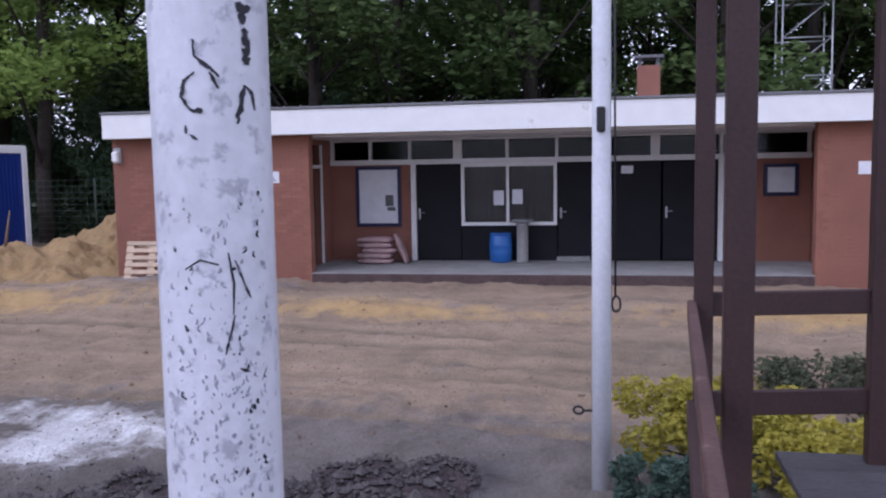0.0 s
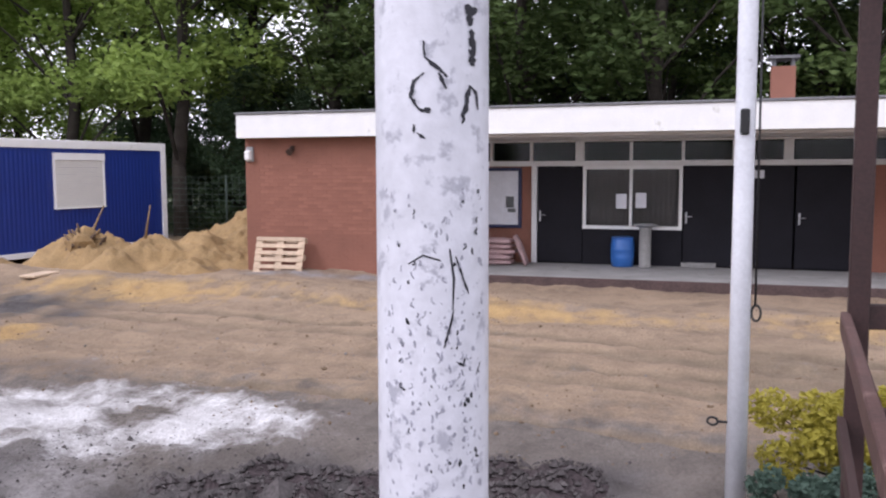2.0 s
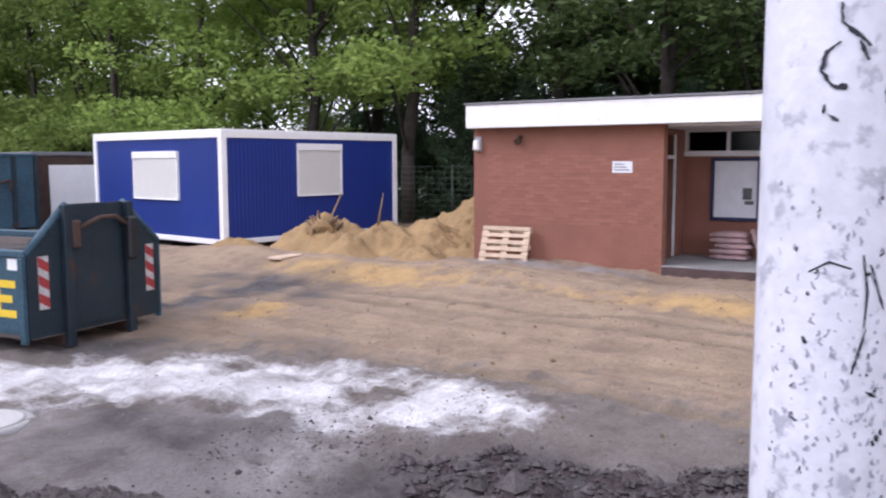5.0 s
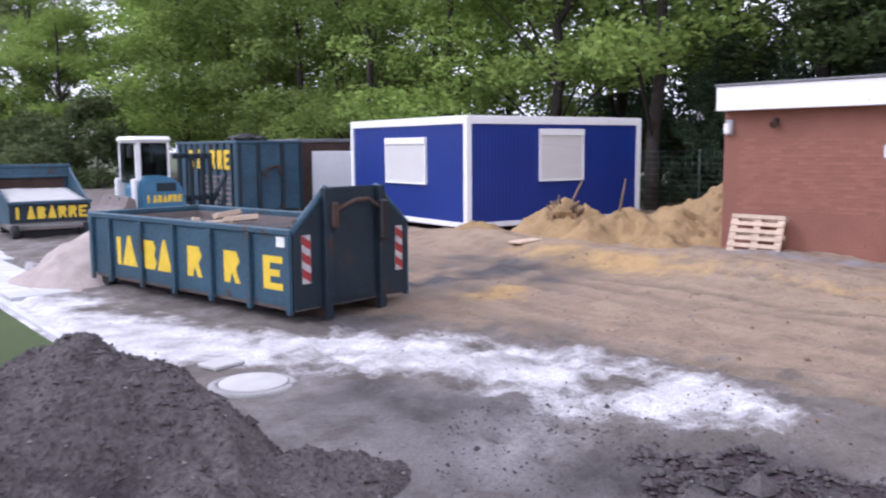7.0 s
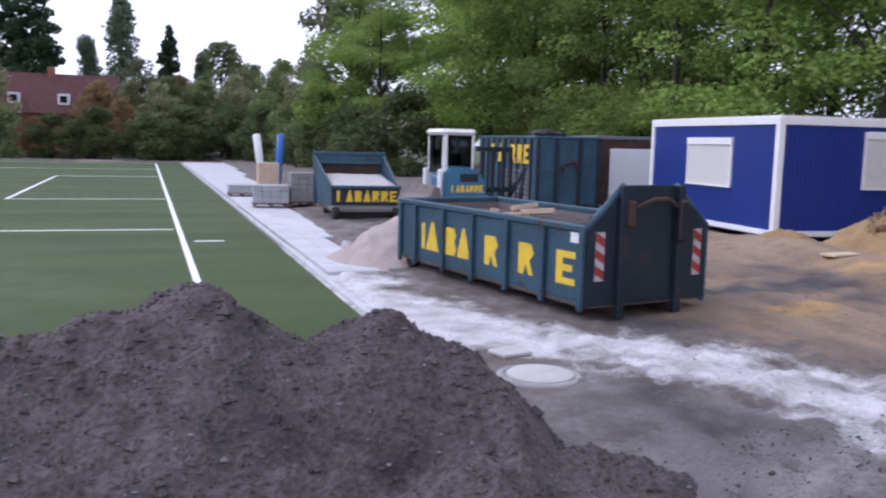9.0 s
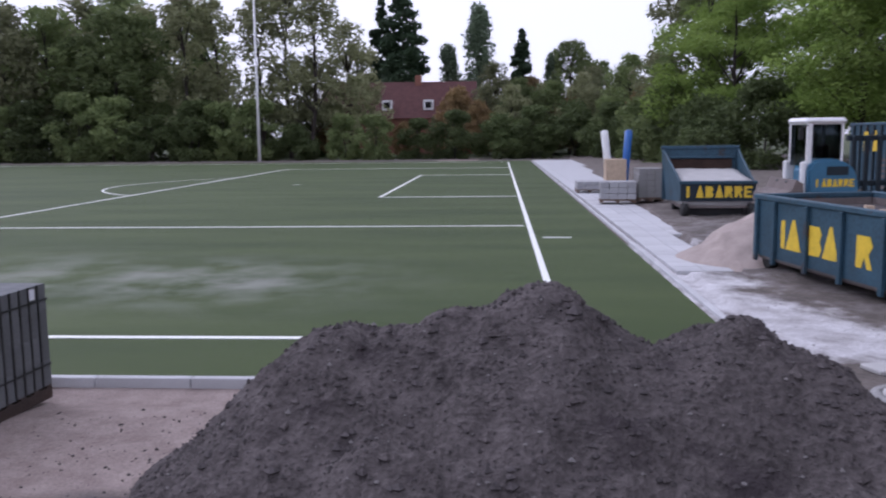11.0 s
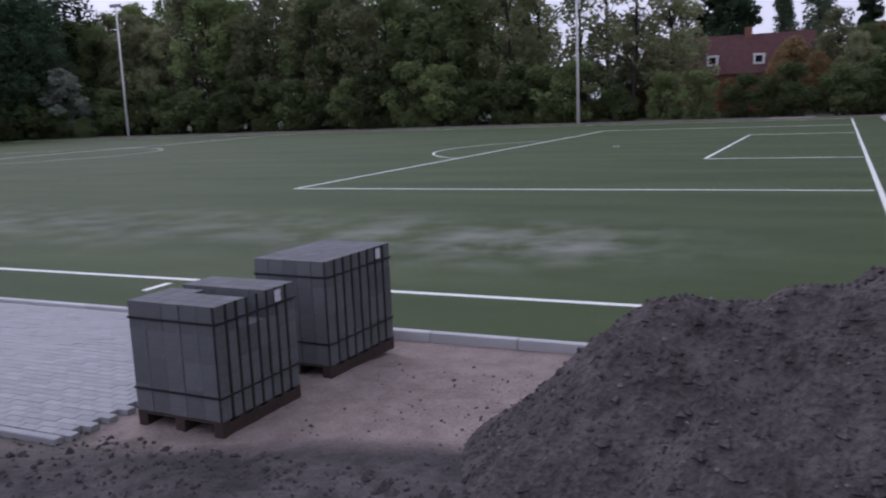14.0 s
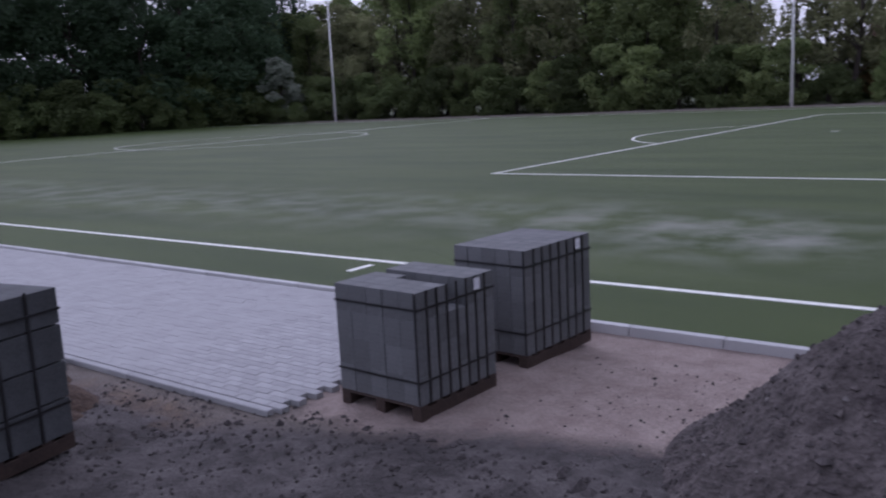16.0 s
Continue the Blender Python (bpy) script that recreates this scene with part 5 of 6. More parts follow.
UP = pose(0, 0, -60)
PROTO = {
    "beech": [tree("beech_tree", h, lo, sp, 19000, 0.108, M_LEAF, 11 + i, UP, "tall beech with dense fresh green leaves", 62, flat=0.34, level=0.35, rr=(0.22, 0.46)) for i, (h, lo, sp) in enumerate(((15, 2.2, 4.6), (17, 2.6, 5.0), (14, 1.6, 4.2)))],
    "lofty": [tree("beech_tree", h, lo, sp, 15000, 0.108, M_LEAF, 21 + i, UP, "tall beech with a bare trunk and fresh green hanging leaves", 56, 0.26, flat=0.4, level=0.35, rr=(0.20, 0.40)) for i, (h, lo, sp) in enumerate(((17, 4.6, 4.8), (18, 5.4, 4.6)))],
    "high": [tree("tall_tree", h, lo, sp, 11000, 0.125, M_LEAFD, 31 + i, UP, "tall dark tree with a bare trunk and high crown", 48, 0.28, flat=0.4, level=0.5) for i, (h, lo, sp) in enumerate(((17, 3.4, 4.6), (18, 4.4, 4.4)))],
    "far": [tree("broadleaf_tree", h, lo, sp, 7500 if i != 3 else 4000, 0.20, q, 51 + i, UP, "broad tree behind the pitch", 80, 0.25, flat=0.8, rr=(0.14, 0.32)) for i, (h, lo, sp, q) in enumerate(((15, 2.0, 5.0, M_LEAFF), (14, 1.5, 4.6, M_LEAFB), (10, 1.5, 4.2, M_LEAFR), (17, 4.0, 3.8, M_LEAFB)))],
    "bush": [tree("hedge_shrub", h, 0.3, sp, 5200, 0.155, q, 71 + i, UP, "dense shrub of the hedge behind the pitch", 34, 0.08) for i, (h, sp, q) in enumerate(((5.2, 3.0, M_HEDGE), (4.4, 2.8, M_HEDGE), (5.6, 2.8, M_LEAFF)))],
    "dark": [tree("dark_tree", h, 0.8, 5.2, 8500, 0.20, M_CONIF, 81 + i, UP, "large very dark tree beyond the pitch", 60, 0.3) for i, h in enumerate((15, 17))],
    "poplar": [tree("poplar_tree", 16, 1.0, 1.9, 9000, 0.20, M_LEAFP, 95 + i, UP, "slender grey-green tree rising behind the house", 130, 0.2, flat=1.2, rr=(0.34, 0.6)) for i in range(2)],
    "silver": [tree("silvery_tree", 10, 1.5, 3.2, 4500, 0.22, M_LEAFS, 91, UP, "silvery flowering tree behind the pitch", 40, 0.2)],
}
prng = random.Random(12)
# clearings in the back of the wood through which the sky shows
CLEAR = (56.5, 65.0)


def in_clearing(x, y, w=5.0):
    b = math.degrees(math.atan2(x + 0.75, y + 10.3))
    return any(abs(b - c) < w for c in CLEAR)



def plant(kind, x, y, s=1.0, z=None, i=None):
    ps = PROTO[kind]
    p = ps[prng.randrange(len(ps)) if i is None else i]
    zz = float(ground_z(np.array(x), np.array(y))) if z is None else z
    c = copy_thing(p, pose(x, y, zz, 0, 0, prng.uniform(0, 360)) @ Matrix.Diagonal((s, s, s * prng.uniform(0.92, 1.08), 1)))
    return c


# woods to the east, behind the containers and the clubhouse
for k in range(9):
    plant("lofty" if k < 2 else "beech", 23.5 + prng.uniform(-1.2, 1.5) - 0.55 * k, 8.5 + 4.6 * k + prng.uniform(-1, 1), prng.uniform(0.9, 1.1))
for k in range(12):
    plant("lofty" if k < 3 else "beech", 30 + prng.uniform(-1.5, 1.5) - 0.35 * k, 4 + 5.5 * k + prng.uniform(-1, 1), prng.uniform(1.0, 1.2))
for k in range(11):
    plant("high", 26.5 + prng.uniform(-1.5, 2), 5.0 - 4.2 * k + prng.uniform(-1, 1), prng.uniform(0.95, 1.1))
for k in range(11):
    x, y, g = 34 + prng.uniform(-2, 2), 7.0 - 4.6 * k + prng.uniform(-1, 1), prng.uniform(0.95, 1.15)
    if not in_clearing(x, y, 4.0):
        plant("high" if k % 3 else "beech", x, y, g)
for k in range(13):
    plant("bush", 29.5 + prng.uniform(-1.5, 1.5), 9.0 - 4.2 * k + prng.uniform(-1, 1), prng.uniform(0.8, 1.0), i=k % 2)
for k in range(16):
    x, y, g = 43 + prng.uniform(-2, 2), 28.0 - 5.2 * k + prng.uniform(-1, 1), prng.uniform(1.0, 1.2)
    if not in_clearing(x, y):
        plant("high", x, y, g)
for k in range(9):
    plant("dark", 39 + prng.uniform(-2, 2), 24.0 - 4.2 * k + prng.uniform(-1, 1), prng.uniform(0.62, 0.72))
for k in range(5):
    plant("dark", 32.5 + prng.uniform(-1, 1), 13.0 - 3.6 * k + prng.uniform(-1, 1), prng.uniform(0.40, 0.48))
# wood along the north-east edge towards the far end
for k in range(8):
    plant("beech" if k < 2 else "far", 15.5 - 0.6 * k + prng.uniform(-1.5, 1.5), 48 + 4.5 * k, prng.uniform(0.85, 1.0), i=None if k < 2 else (0, 3)[k % 2]) if k < 4 else plant("far", 15.5 - 0.6 * k, 48 + 4.5 * k, 0.58, i=k % 3)
for k in range(9):
    plant("bush", 13.5 - 0.55 * k + prng.uniform(-1, 1), 40 + 4.3 * k, prng.uniform(0.8, 1.0))
# hedge and trees behind the far touchline
for k in range(34):
    plant("bush", 11 - 4.0 * k + prng.uniform(-0.8, 0.8), 77.5 + prng.uniform(-0.6, 0.8) + 0.08 * k, prng.uniform(0.95, 1.2) * (0.80 if 3 < k < 9 else 1.0))
for k in range(34):
    x = 9 - 4.1 * k + prng.uniform(-1.2, 1.2)
    if -24 < x < -3:
        continue
    plant("far", x, 85 + prng.uniform(-2, 3) + 0.06 * k, prng.uniform(0.95, 1.2) * (0.55 if x > -3 else 1.0), i=3 if -36 < x < -24 else prng.choice((0, 0, 1, 1, 3)))
for x, y, s, i in ((-21.0, 84, 1.1, 3), (-17.5, 88, 1.0, 1), (-24, 86, 1.15, 3), (-5.5, 90, 0.7, 2), (-1.0, 92, 0.75, 1), (-3.0, 86, 0.55, 2), (3.0, 94, 0.8, 2), (7.5, 92, 0.85, 0)):
    plant("far", x, y, s, i=i)
for k in range(2, 26):
    plant("far", -30 - 4.5 * k, 96 + prng.uniform(-2, 2), prng.uniform(1.1, 1.35), i=k % 2)
for x, y, s, i in ((-19.5, 88, 0.50, 2), (-11.4, 87, 0.38, 2), (-8.0, 90, 0.33, 1), (-4.6, 89, 0.52, 2), (-22.5, 90, 0.6, 1), (-6.4, 88, 0.5, 2), (-2.0, 90, 0.6, 1), (1.5, 88, 0.55, 0), (4.5, 89, 0.6, 1), (7.0, 86, 0.6, 2), (9.5, 88, 0.62, 1)):
    plant("far", x, y, s, i=i)
for k in range(6):
    plant("bush", -20.5 - 3.4 * k, 92.5, 1.15, i=k % 3)
plant("silver", -95.0, 75.8, 0.95)
plant("bush", -93.5, 73.6, 0.62, i=0)
plant("bush", -89.8, 73.9, 0.55, i=1)
for k in range(12):
    if k > 1:
        plant("dark", -98 - 1.2 * k + prng.uniform(-2, 2), 84 - 4.6 * k, prng.uniform(1.1, 1.4))
    plant("dark", -108 - 1.2 * k + prng.uniform(-2, 2), 86 - 5.5 * k, prng.uniform(1.3, 1.6))
    plant("bush", -97 - 1.2 * k + prng.uniform(-1, 1), 82 - 5.5 * k, 1.3, i=0)
    plant("bush", -97 - 1.2 * k + prng.uniform(-1, 1), 79.4 - 5.5 * k, 1.2, i=1)
for j, (x, y, h, s) in enumerate(((-13.6, 108, 27, 6.0), (-17.0, 112, 22, 5.5), (2.3, 108, 16.5, 3.8), (-40, 104, 20, 5.0), (11.5, 100, 9.0, 3.2))):
    conifer(h, s, int(2600 * s), 200 + j, pose(x, y, 0))
for x, y, s, i in ((-3.4, 108, 1.12, 0), (-7.6, 110, 0.88, 1), (6.5, 108, 0.80, 1)):
    plant("poplar", x, y, s, z=0, i=i)
for x, y, s, i in ((12.5, 108, 0.75, 0), (9.5, 104, 0.8, 2), (16.0, 106, 0.72, 1), (13.0, 88, 0.55, 0), (16.5, 84, 0.6, 1)):
    plant("far", x, y, s, i=i)
# small near-black trees put the wood's low shade into leaf colour
for k in range(5):
    plant("dark", 24.6 + prng.uniform(-0.6, 0.6), -1.0 + 2.6 * k, prng.uniform(0.26, 0.32))
for ps in PROTO.values():
    for p in ps:
        for o in (*p.children_recursive, p):
            bpy.data.objects.remove(o)

# ---- far house and floodlight masts ----
house = thing("house", pose(-23, 98, 0), "red brick house with a red tiled roof behind the hedge", "house")
part("wall", boxes(((0, 0, 0), (19, 9, 4.6))), M_BRICK, house)
bm = bmesh.new()
prism(bm, [(-0.4, 4.5), (9.4, 4.5), (4.5, 9.2)], 0, -0.4, 19.4)
part("roof", bm, M_TILE, house)
for x in (7.6, 12.8, 16.5):
    w = part("dormer_window", boxes(((x, 0.55, 5.5), (x + 1.25, 2.4, 6.75)), bevel=0.02), M_WHITE, house)
    part("pane", boxes(((x + 0.25, 0.53, 5.75), (x + 1.0, 0.56, 6.5))), M_DARKIN, w)
part("chimney", boxes(((11.5, 4.0, 8.4), (12.3, 4.8, 10.0))), M_BRICK, house)
for x, y in ((-24.5, 74.6), (-83.1, 74.3)):
    fl = thing("floodlight_mast", pose(x, y, 0), "slim pale floodlight mast behind the touchline", "mast", "floodlight masts")
    part("shaft", tubes(((0, 0, -0.2), (0, 0, 16), 0.16, 0.09), n=12), M_SKIN, fl)
    part("head", boxes(((-0.9, -0.15, 15.9), (0.9, 0.15, 16.3)), bevel=0.03), M_STEEL, fl)

# ---- closed steel container, second skip, loader ----
BIG = pose(11.0, 15.0, 0.31, 0, 0, -3.3)
big = thing("closed_container", BIG, "tall closed teal steel container with a hook end", "container")
part("body", boxes(((0, 0.03, 0.15), (2.25, 5.8, 2.30)), bevel=0.02), M_TEAL, big)
part("roof_rail", boxes(((-0.03, 0, 2.26), (2.28, 5.83, 2.36)), bevel=0.02), M_TEAL, big)
for x in (0.0, 0.66, 1.47, 2.13):
    part("end_rib", boxes(((x, -0.05, 0), (x + 0.12, 0.03, 2.30)), bevel=0.01), M_TEALD, big)
bm = bmesh.new()
hk = [(0.85, 1.25), (0.95, 1.45), (1.15, 1.52), (1.38, 1.58), (1.42, 1.25)]
for p, q in zip(hk, hk[1:]):
    tube(bm, (p[0], -0.10, p[1]), (q[0], -0.10, q[1]), 0.04, n=8)
part("lifting_bar", bm, M_RUST, big)
for k in range(9):
    y = 0.35 + 0.62 * k
    part("side_rib", boxes(((-0.06, y, 0.15), (0.0, y + 0.10, 2.28)), bevel=0.01), M_TEALD, big)
WEST = Matrix(((0, 0, -1, -0.0615), (-1, 0, 0, 0), (0, 1, 0, 0), (0, 0, 0, 1)))
for ya, kind in ((0.95, "comb"), (1.55, "foot"), (2.20, "foot"), (3.5, "wedge"), (4.3, "bow")):
    plain_mark(big, WEST @ Matrix.Translation((-ya, 1.45, 0)), kind, 0.48, 0.62)
for k in range(6):
    part("side_slat", boxes(((-0.03, 0.5, 0.30 + 0.17 * k), (0.0, 3.2, 0.38 + 0.17 * k))), M_SKIPIN, big)
bundle = thing("tarpaulin_bundle", BIG @ pose(1.25, 2.2, 2.36, 0, 0, 20), "dark crumpled tarpaulin bundle lying on the container roof", "tarpaulin")
for k, (x, y, r) in enumerate(((-0.35, 0.0, 0.15), (0.05, 0.08, 0.20), (0.42, -0.05, 0.14))):
    bm = bmesh.new()
    bmesh.ops.create_icosphere(bm, subdivisions=3, radius=1.0)
    for v in bm.verts:
        v.co = Vector((v.co.x * 0.42, v.co.y * 0.30, max(0.0, v.co.z + 0.35) * r)) * (1 + 0.25 * noise.noise(v.co * 2.5 + Vector((k, 0, 0))))
        v.co += Vector((x, y, 0.002))
    part("fold", bm, M_STRAP, bundle)
for y in (0.7, 1.45):
    part("runner", boxes(((y, 0.0, 0.0), (y + 0.1, 5.8, 0.15))), M_RUST, big)
shed = thing("storage_container", pose(14.1, 15.75, 0.26, 0, 0, -12), "brown storage container with a white front panel", "container")
part("body", boxes(((-0.48, 0.05, 0.1), (2.2, 4.0, 2.35)), bevel=0.02), M_RUST, shed)
part("roof", boxes(((-0.52, 0, 2.35), (2.25, 4.05, 2.48)), bevel=0.02), M_ROOF, shed)
part("front_panel", boxes(((0.0, -0.01, 0.3), (1.9, 0.05, 2.06)), bevel=0.01), M_WHITE, shed)
for x in (-0.3, 1.9):
    part("foot", boxes(((x, 0.3, -0.1), (x + 0.25, 3.7, 0.1))), M_RUST, shed)

S2 = pose(4.30, 14.5, 0.06, 0, 0, -2.5)
sk2 = thing("open_skip", S2, "open teal skip with flared sides and a pale load", "skip")
W2, L2 = 2.05, 2.85
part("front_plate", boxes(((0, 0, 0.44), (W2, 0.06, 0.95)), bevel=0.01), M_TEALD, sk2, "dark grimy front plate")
# under-frame and runners are black, taking in the shadow below the skip
part("under_frame", boxes(((0.15, 0.25, 0.0), (W2 - 0.15, 0.4, 0.44)), bevel=0.02), M_STRAP, sk2)
for x in (0.0, W2 - 0.06):
    bm = bmesh.new()
    prism(bm, [(0.06, 0.44), (L2, 0.28), (L2, 1.86), (L2 - 0.4, 1.72), (0.06, 0.95)], 0, x, x + 0.06)
    for v in bm.verts:
        v.co.x += (-0.16 if x == 0 else 0.16) * max(0.0, v.co.z - 0.9) * v.co.y / L2
    part("side_plate", bm, M_TEAL, sk2)
part("back_plate", boxes(((-0.12, L2, 0.28), (W2 + 0.12, L2 + 0.06, 1.9)), bevel=0.01), M_TEAL, sk2)
part("rim", boxes(((-0.04, -0.04, 0.92), (W2 + 0.04, 0.08, 1.01)), bevel=0.015), M_TEAL, sk2)
part("rim", boxes(((-0.16, L2 - 0.03, 1.84), (W2 + 0.16, L2 + 0.1, 1.95)), bevel=0.015), M_TEAL, sk2)
part("ledge", boxes(((-0.08, L2 - 0.10, 1.55), (W2 + 0.08, L2 - 0.02, 1.63)), bevel=0.015), M_TEAL, sk2)
for xw in (0.02, W2 - 0.20):
    part("wheel", tubes(((xw, -0.02, 0.19), (xw + 0.18, -0.02, 0.19), 0.19), n=18), M_TYRE, sk2)
part("lining", boxes(((0.06, L2 - 0.02, 0.3), (W2 - 0.06, L2, 1.62)), ((0.06, 0.06, 0.45), (0.07, L2 - 0.6, 0.93)), ((W2 - 0.07, 0.06, 0.45), (W2 - 0.06, L2 - 0.6, 0.93))), M_RUST, sk2, "rusty inner lining")
part("floor_plate", boxes(((0.06, 0.06, 0.24), (W2 - 0.06, L2, 0.30))), M_SKIPIN, sk2)
for x in (0.12, W2 - 0.32):
    for y in (0.25, L2 - 0.6):
        part("roller", tubes(((x, y, 0.13), (x + 0.2, y, 0.13), 0.14), n=14), M_TYRE, sk2)
    part("runner", boxes(((x + 0.05, 0.1, 0.14), (x + 0.15, L2, 0.25))), M_STRAP, sk2)
FRONT = Matrix(((1, 0, 0, 0), (0, 0, -1, -0.0015), (0, 1, 0, 0), (0, 0, 0, 1)))
for k, kind in enumerate(("slab", "wedge", "bow", "wedge", "foot", "foot", "comb")):
    plain_mark(sk2, FRONT @ Matrix.Translation((0.16 + 0.262 * k, 0.54, 0)), kind, 0.08 if kind == "slab" else 0.22, 0.32)
bm = boxes(((0.08, 0.1, 0.301), (W2 - 0.08, L2 - 0.5, 0.98)))
bmesh.ops.subdivide_edges(bm, edges=bm.edges[:], cuts=9, use_grid_fill=True)
for v in bm.verts:
    if v.co.z > 0.9:
        v.co.z += 0.05 * noise.noise(v.co * 3.0) + 0.03 * noise.noise(v.co * 9.0) + 0.34 * v.co.y / L2
for f in bm.faces:
    f.smooth = True
load = solo("skip_load", bm, M_LIME, "pale lime and gravel filling the open skip", "load", m=S2)

M_CABGLASS = glass_mat("tinted_cab_glass", (0.22, 0.25, 0.27))
LD = pose(5.84, 8.75, 0.20, 0, 0, 4)
loader = thing("wheel_loader", LD, "small teal and white wheel loader with a glazed cab", "loader")
bm = bmesh.new()
prism(bm, [(-0.32, 0.62), (0.70, 0.62), (0.74, 1.10), (0.68, 1.36), (0.54, 1.54), (0.24, 1.66), (-0.12, 1.66), (-0.24, 1.60), (-0.32, 1.45)], 1, -0.62, 0.20)
bmesh.ops.bevel(bm, geom=bm.edges[:], offset=0.05, segments=2, affect="EDGES")
part("rear_hood", bm, M_HOOD, loader, "rounded blue engine hood")
part("hood_window", boxes(((0.05, -0.632, 1.32), (0.50, -0.62, 1.50)), bevel=0.005), M_TEALD, loader)
part("chassis", boxes(((-0.9, -0.35, 0.35), (0.6, 0.35, 0.60)), bevel=0.03), M_STRAP, loader)
cab = part("cab", boxes(((-0.36, -0.5, 2.36), (0.50, 0.5, 2.50)), bevel=0.06), M_WHITE, loader, "white cab roof on posts")
for x, y in ((-0.31, -0.46), (-0.31, 0.40), (0.40, -0.46), (0.40, 0.40)):
    part("cab_post", boxes(((x, y, 1.05), (x + (0.11 if x < 0 else 0.05), y + 0.06, 2.37)), bevel=0.008), M_WHITE, cab)
for a, b in (((-0.20, -0.445, 1.66), (0.40, -0.44, 2.36)), ((-0.20, 0.44, 1.66), (0.40, 0.445, 2.36)), ((-0.30, -0.4, 1.50), (-0.295, 0.4, 2.36)), ((0.43, -0.4, 1.66), (0.435, 0.4, 2.36))):
    part("cab_window", boxes((a, b)), M_CABGLASS, cab)
part("seat", boxes(((-0.15, -0.22, 1.2), (0.25, 0.22, 1.45)), ((0.15, -0.22, 1.45), (0.27, 0.22, 1.95)), bevel=0.04), M_STRAP, loader)
part("lower_cab_panel", boxes(((-0.42, -0.5, 0.85), (-0.31, -0.38, 1.60)), ((-0.42, 0.38, 0.85), (-0.31, 0.5, 1.60)), ((-0.40, -0.38, 0.85), (-0.33, 0.38, 1.15)), bevel=0.03), M_WHITE, loader)
for x, y in ((0.2, -0.62), (0.2, 0.40), (-0.62, -0.62), (-0.62, 0.40)):
    wh = part("wheel", lathe(bmesh.new(), [(0.2, 0.0), (0.42, 0.02), (0.46, 0.08), (0.46, 0.16), (0.42, 0.22), (0.2, 0.24)], 20), M_TYRE, loader)
    wh.matrix_basis = pose(x, y + 0.24, 0.46 - 0.2, 90, 0, 0)
    part("rim", lathe(bmesh.new(), [(0.19, -0.005), (0.15, 0.03), (0.15, 0.21), (0.19, 0.245)], 16), M_WHITE, wh)
part("lift_arm", boxes(((-0.9, -0.30, 0.75), (-0.3, -0.20, 0.95)), ((-0.9, 0.20, 0.75), (-0.3, 0.30, 0.95)), bevel=0.02), M_STEEL, loader)
bm = bmesh.new()
prism(bm, [(-0.98, 0.74), (-0.60, 0.66), (-0.42, 0.85), (-0.46, 1.16), (-0.60, 1.24), (-0.68, 1.02), (-0.95, 0.92)], 1, -0.70, 0.70)
part("bucket", bm, M_SKIPIN, loader)
part("mirror", boxes(((-0.56, -0.66, 2.05), (-0.47, -0.60, 2.28)), bevel=0.01), M_STRAP, loader)
part("mirror_arm", tubes(((-0.30, -0.46, 2.34), (-0.52, -0.63, 2.30), 0.015), n=6), M_STRAP, loader)
part("cylinder", tubes(((-0.62, -0.25, 1.20), (-0.34, -0.25, 0.95), 0.05), ((-0.62, 0.25, 1.20), (-0.34, 0.25, 0.95), 0.05)), M_STRAP, loader)
for k, kind in enumerate(("slab", "wedge", "bow", "wedge", "foot", "foot", "comb")):
    plain_mark(loader, Matrix(((1, 0, 0, -0.16 + 0.115 * k), (0, 0, -1, -0.622), (0, 1, 0, 1.08), (0, 0, 0, 1))), kind, 0.04 if kind == "slab" else 0.1, 0.16)
MS = pose(7.40, 9.6, 0.2, 0, 0, 12)
rack = thing("fork_frame", MS, "dark teal steel lifting frame standing upright", "machine part")
for x in (-0.42, -0.12, 0.2, 0.42):
    part("upright", boxes(((x, 0, 0), (x + 0.09, 0.09, 2.1)), bevel=0.01), M_TEALD, rack)
for z in (0.25, 1.0, 2.0):
    part("cross_bar", boxes(((-0.5, 0.09, z), (0.56, 0.17, z + 0.12)), bevel=0.01), M_TEALD, rack)
bm = tubes(((0.4, -0.04, 0.9), (0.85, -0.04, 1.6), 0.06), ((0.85, -0.04, 1.6), (0.62, -0.04, 0.2), 0.05))
part("strut", bm, M_TEALD, rack)

# ---- block piles by the far path ----
def block_pile(m, nx, ny, nz, sx, sy, sz, label, material=M_PAVER):
    p = thing("block_pile", m, label, "blocks", "block piles")
    me = bpy.data.meshes.new("block")
    bm = boxes(((0.006, 0.006, 0.004), (sx - 0.006, sy - 0.006, sz - 0.004)), bevel=0.008)
    bm.to_mesh(me)
    bm.free()
    me.materials.append(material)
    for i in range(nx):
        for j in range(ny):
            for k in range(nz):
                if 0 < i < nx - 1 and 0 < j < ny - 1 and k < nz - 1:
                    continue
                lay(me, "block", p, pose(i * sx, j * sy, 0.12 + k * sz))
    part("pallet_deck", boxes(((0, 0, 0.08), (nx * sx, ny * sy, 0.12)), *[((a, 0, 0), (a + 0.1, ny * sy, 0.08)) for a in (0, nx * sx / 2 - 0.05, nx * sx - 0.1)]), M_WOODD, p)
    return p


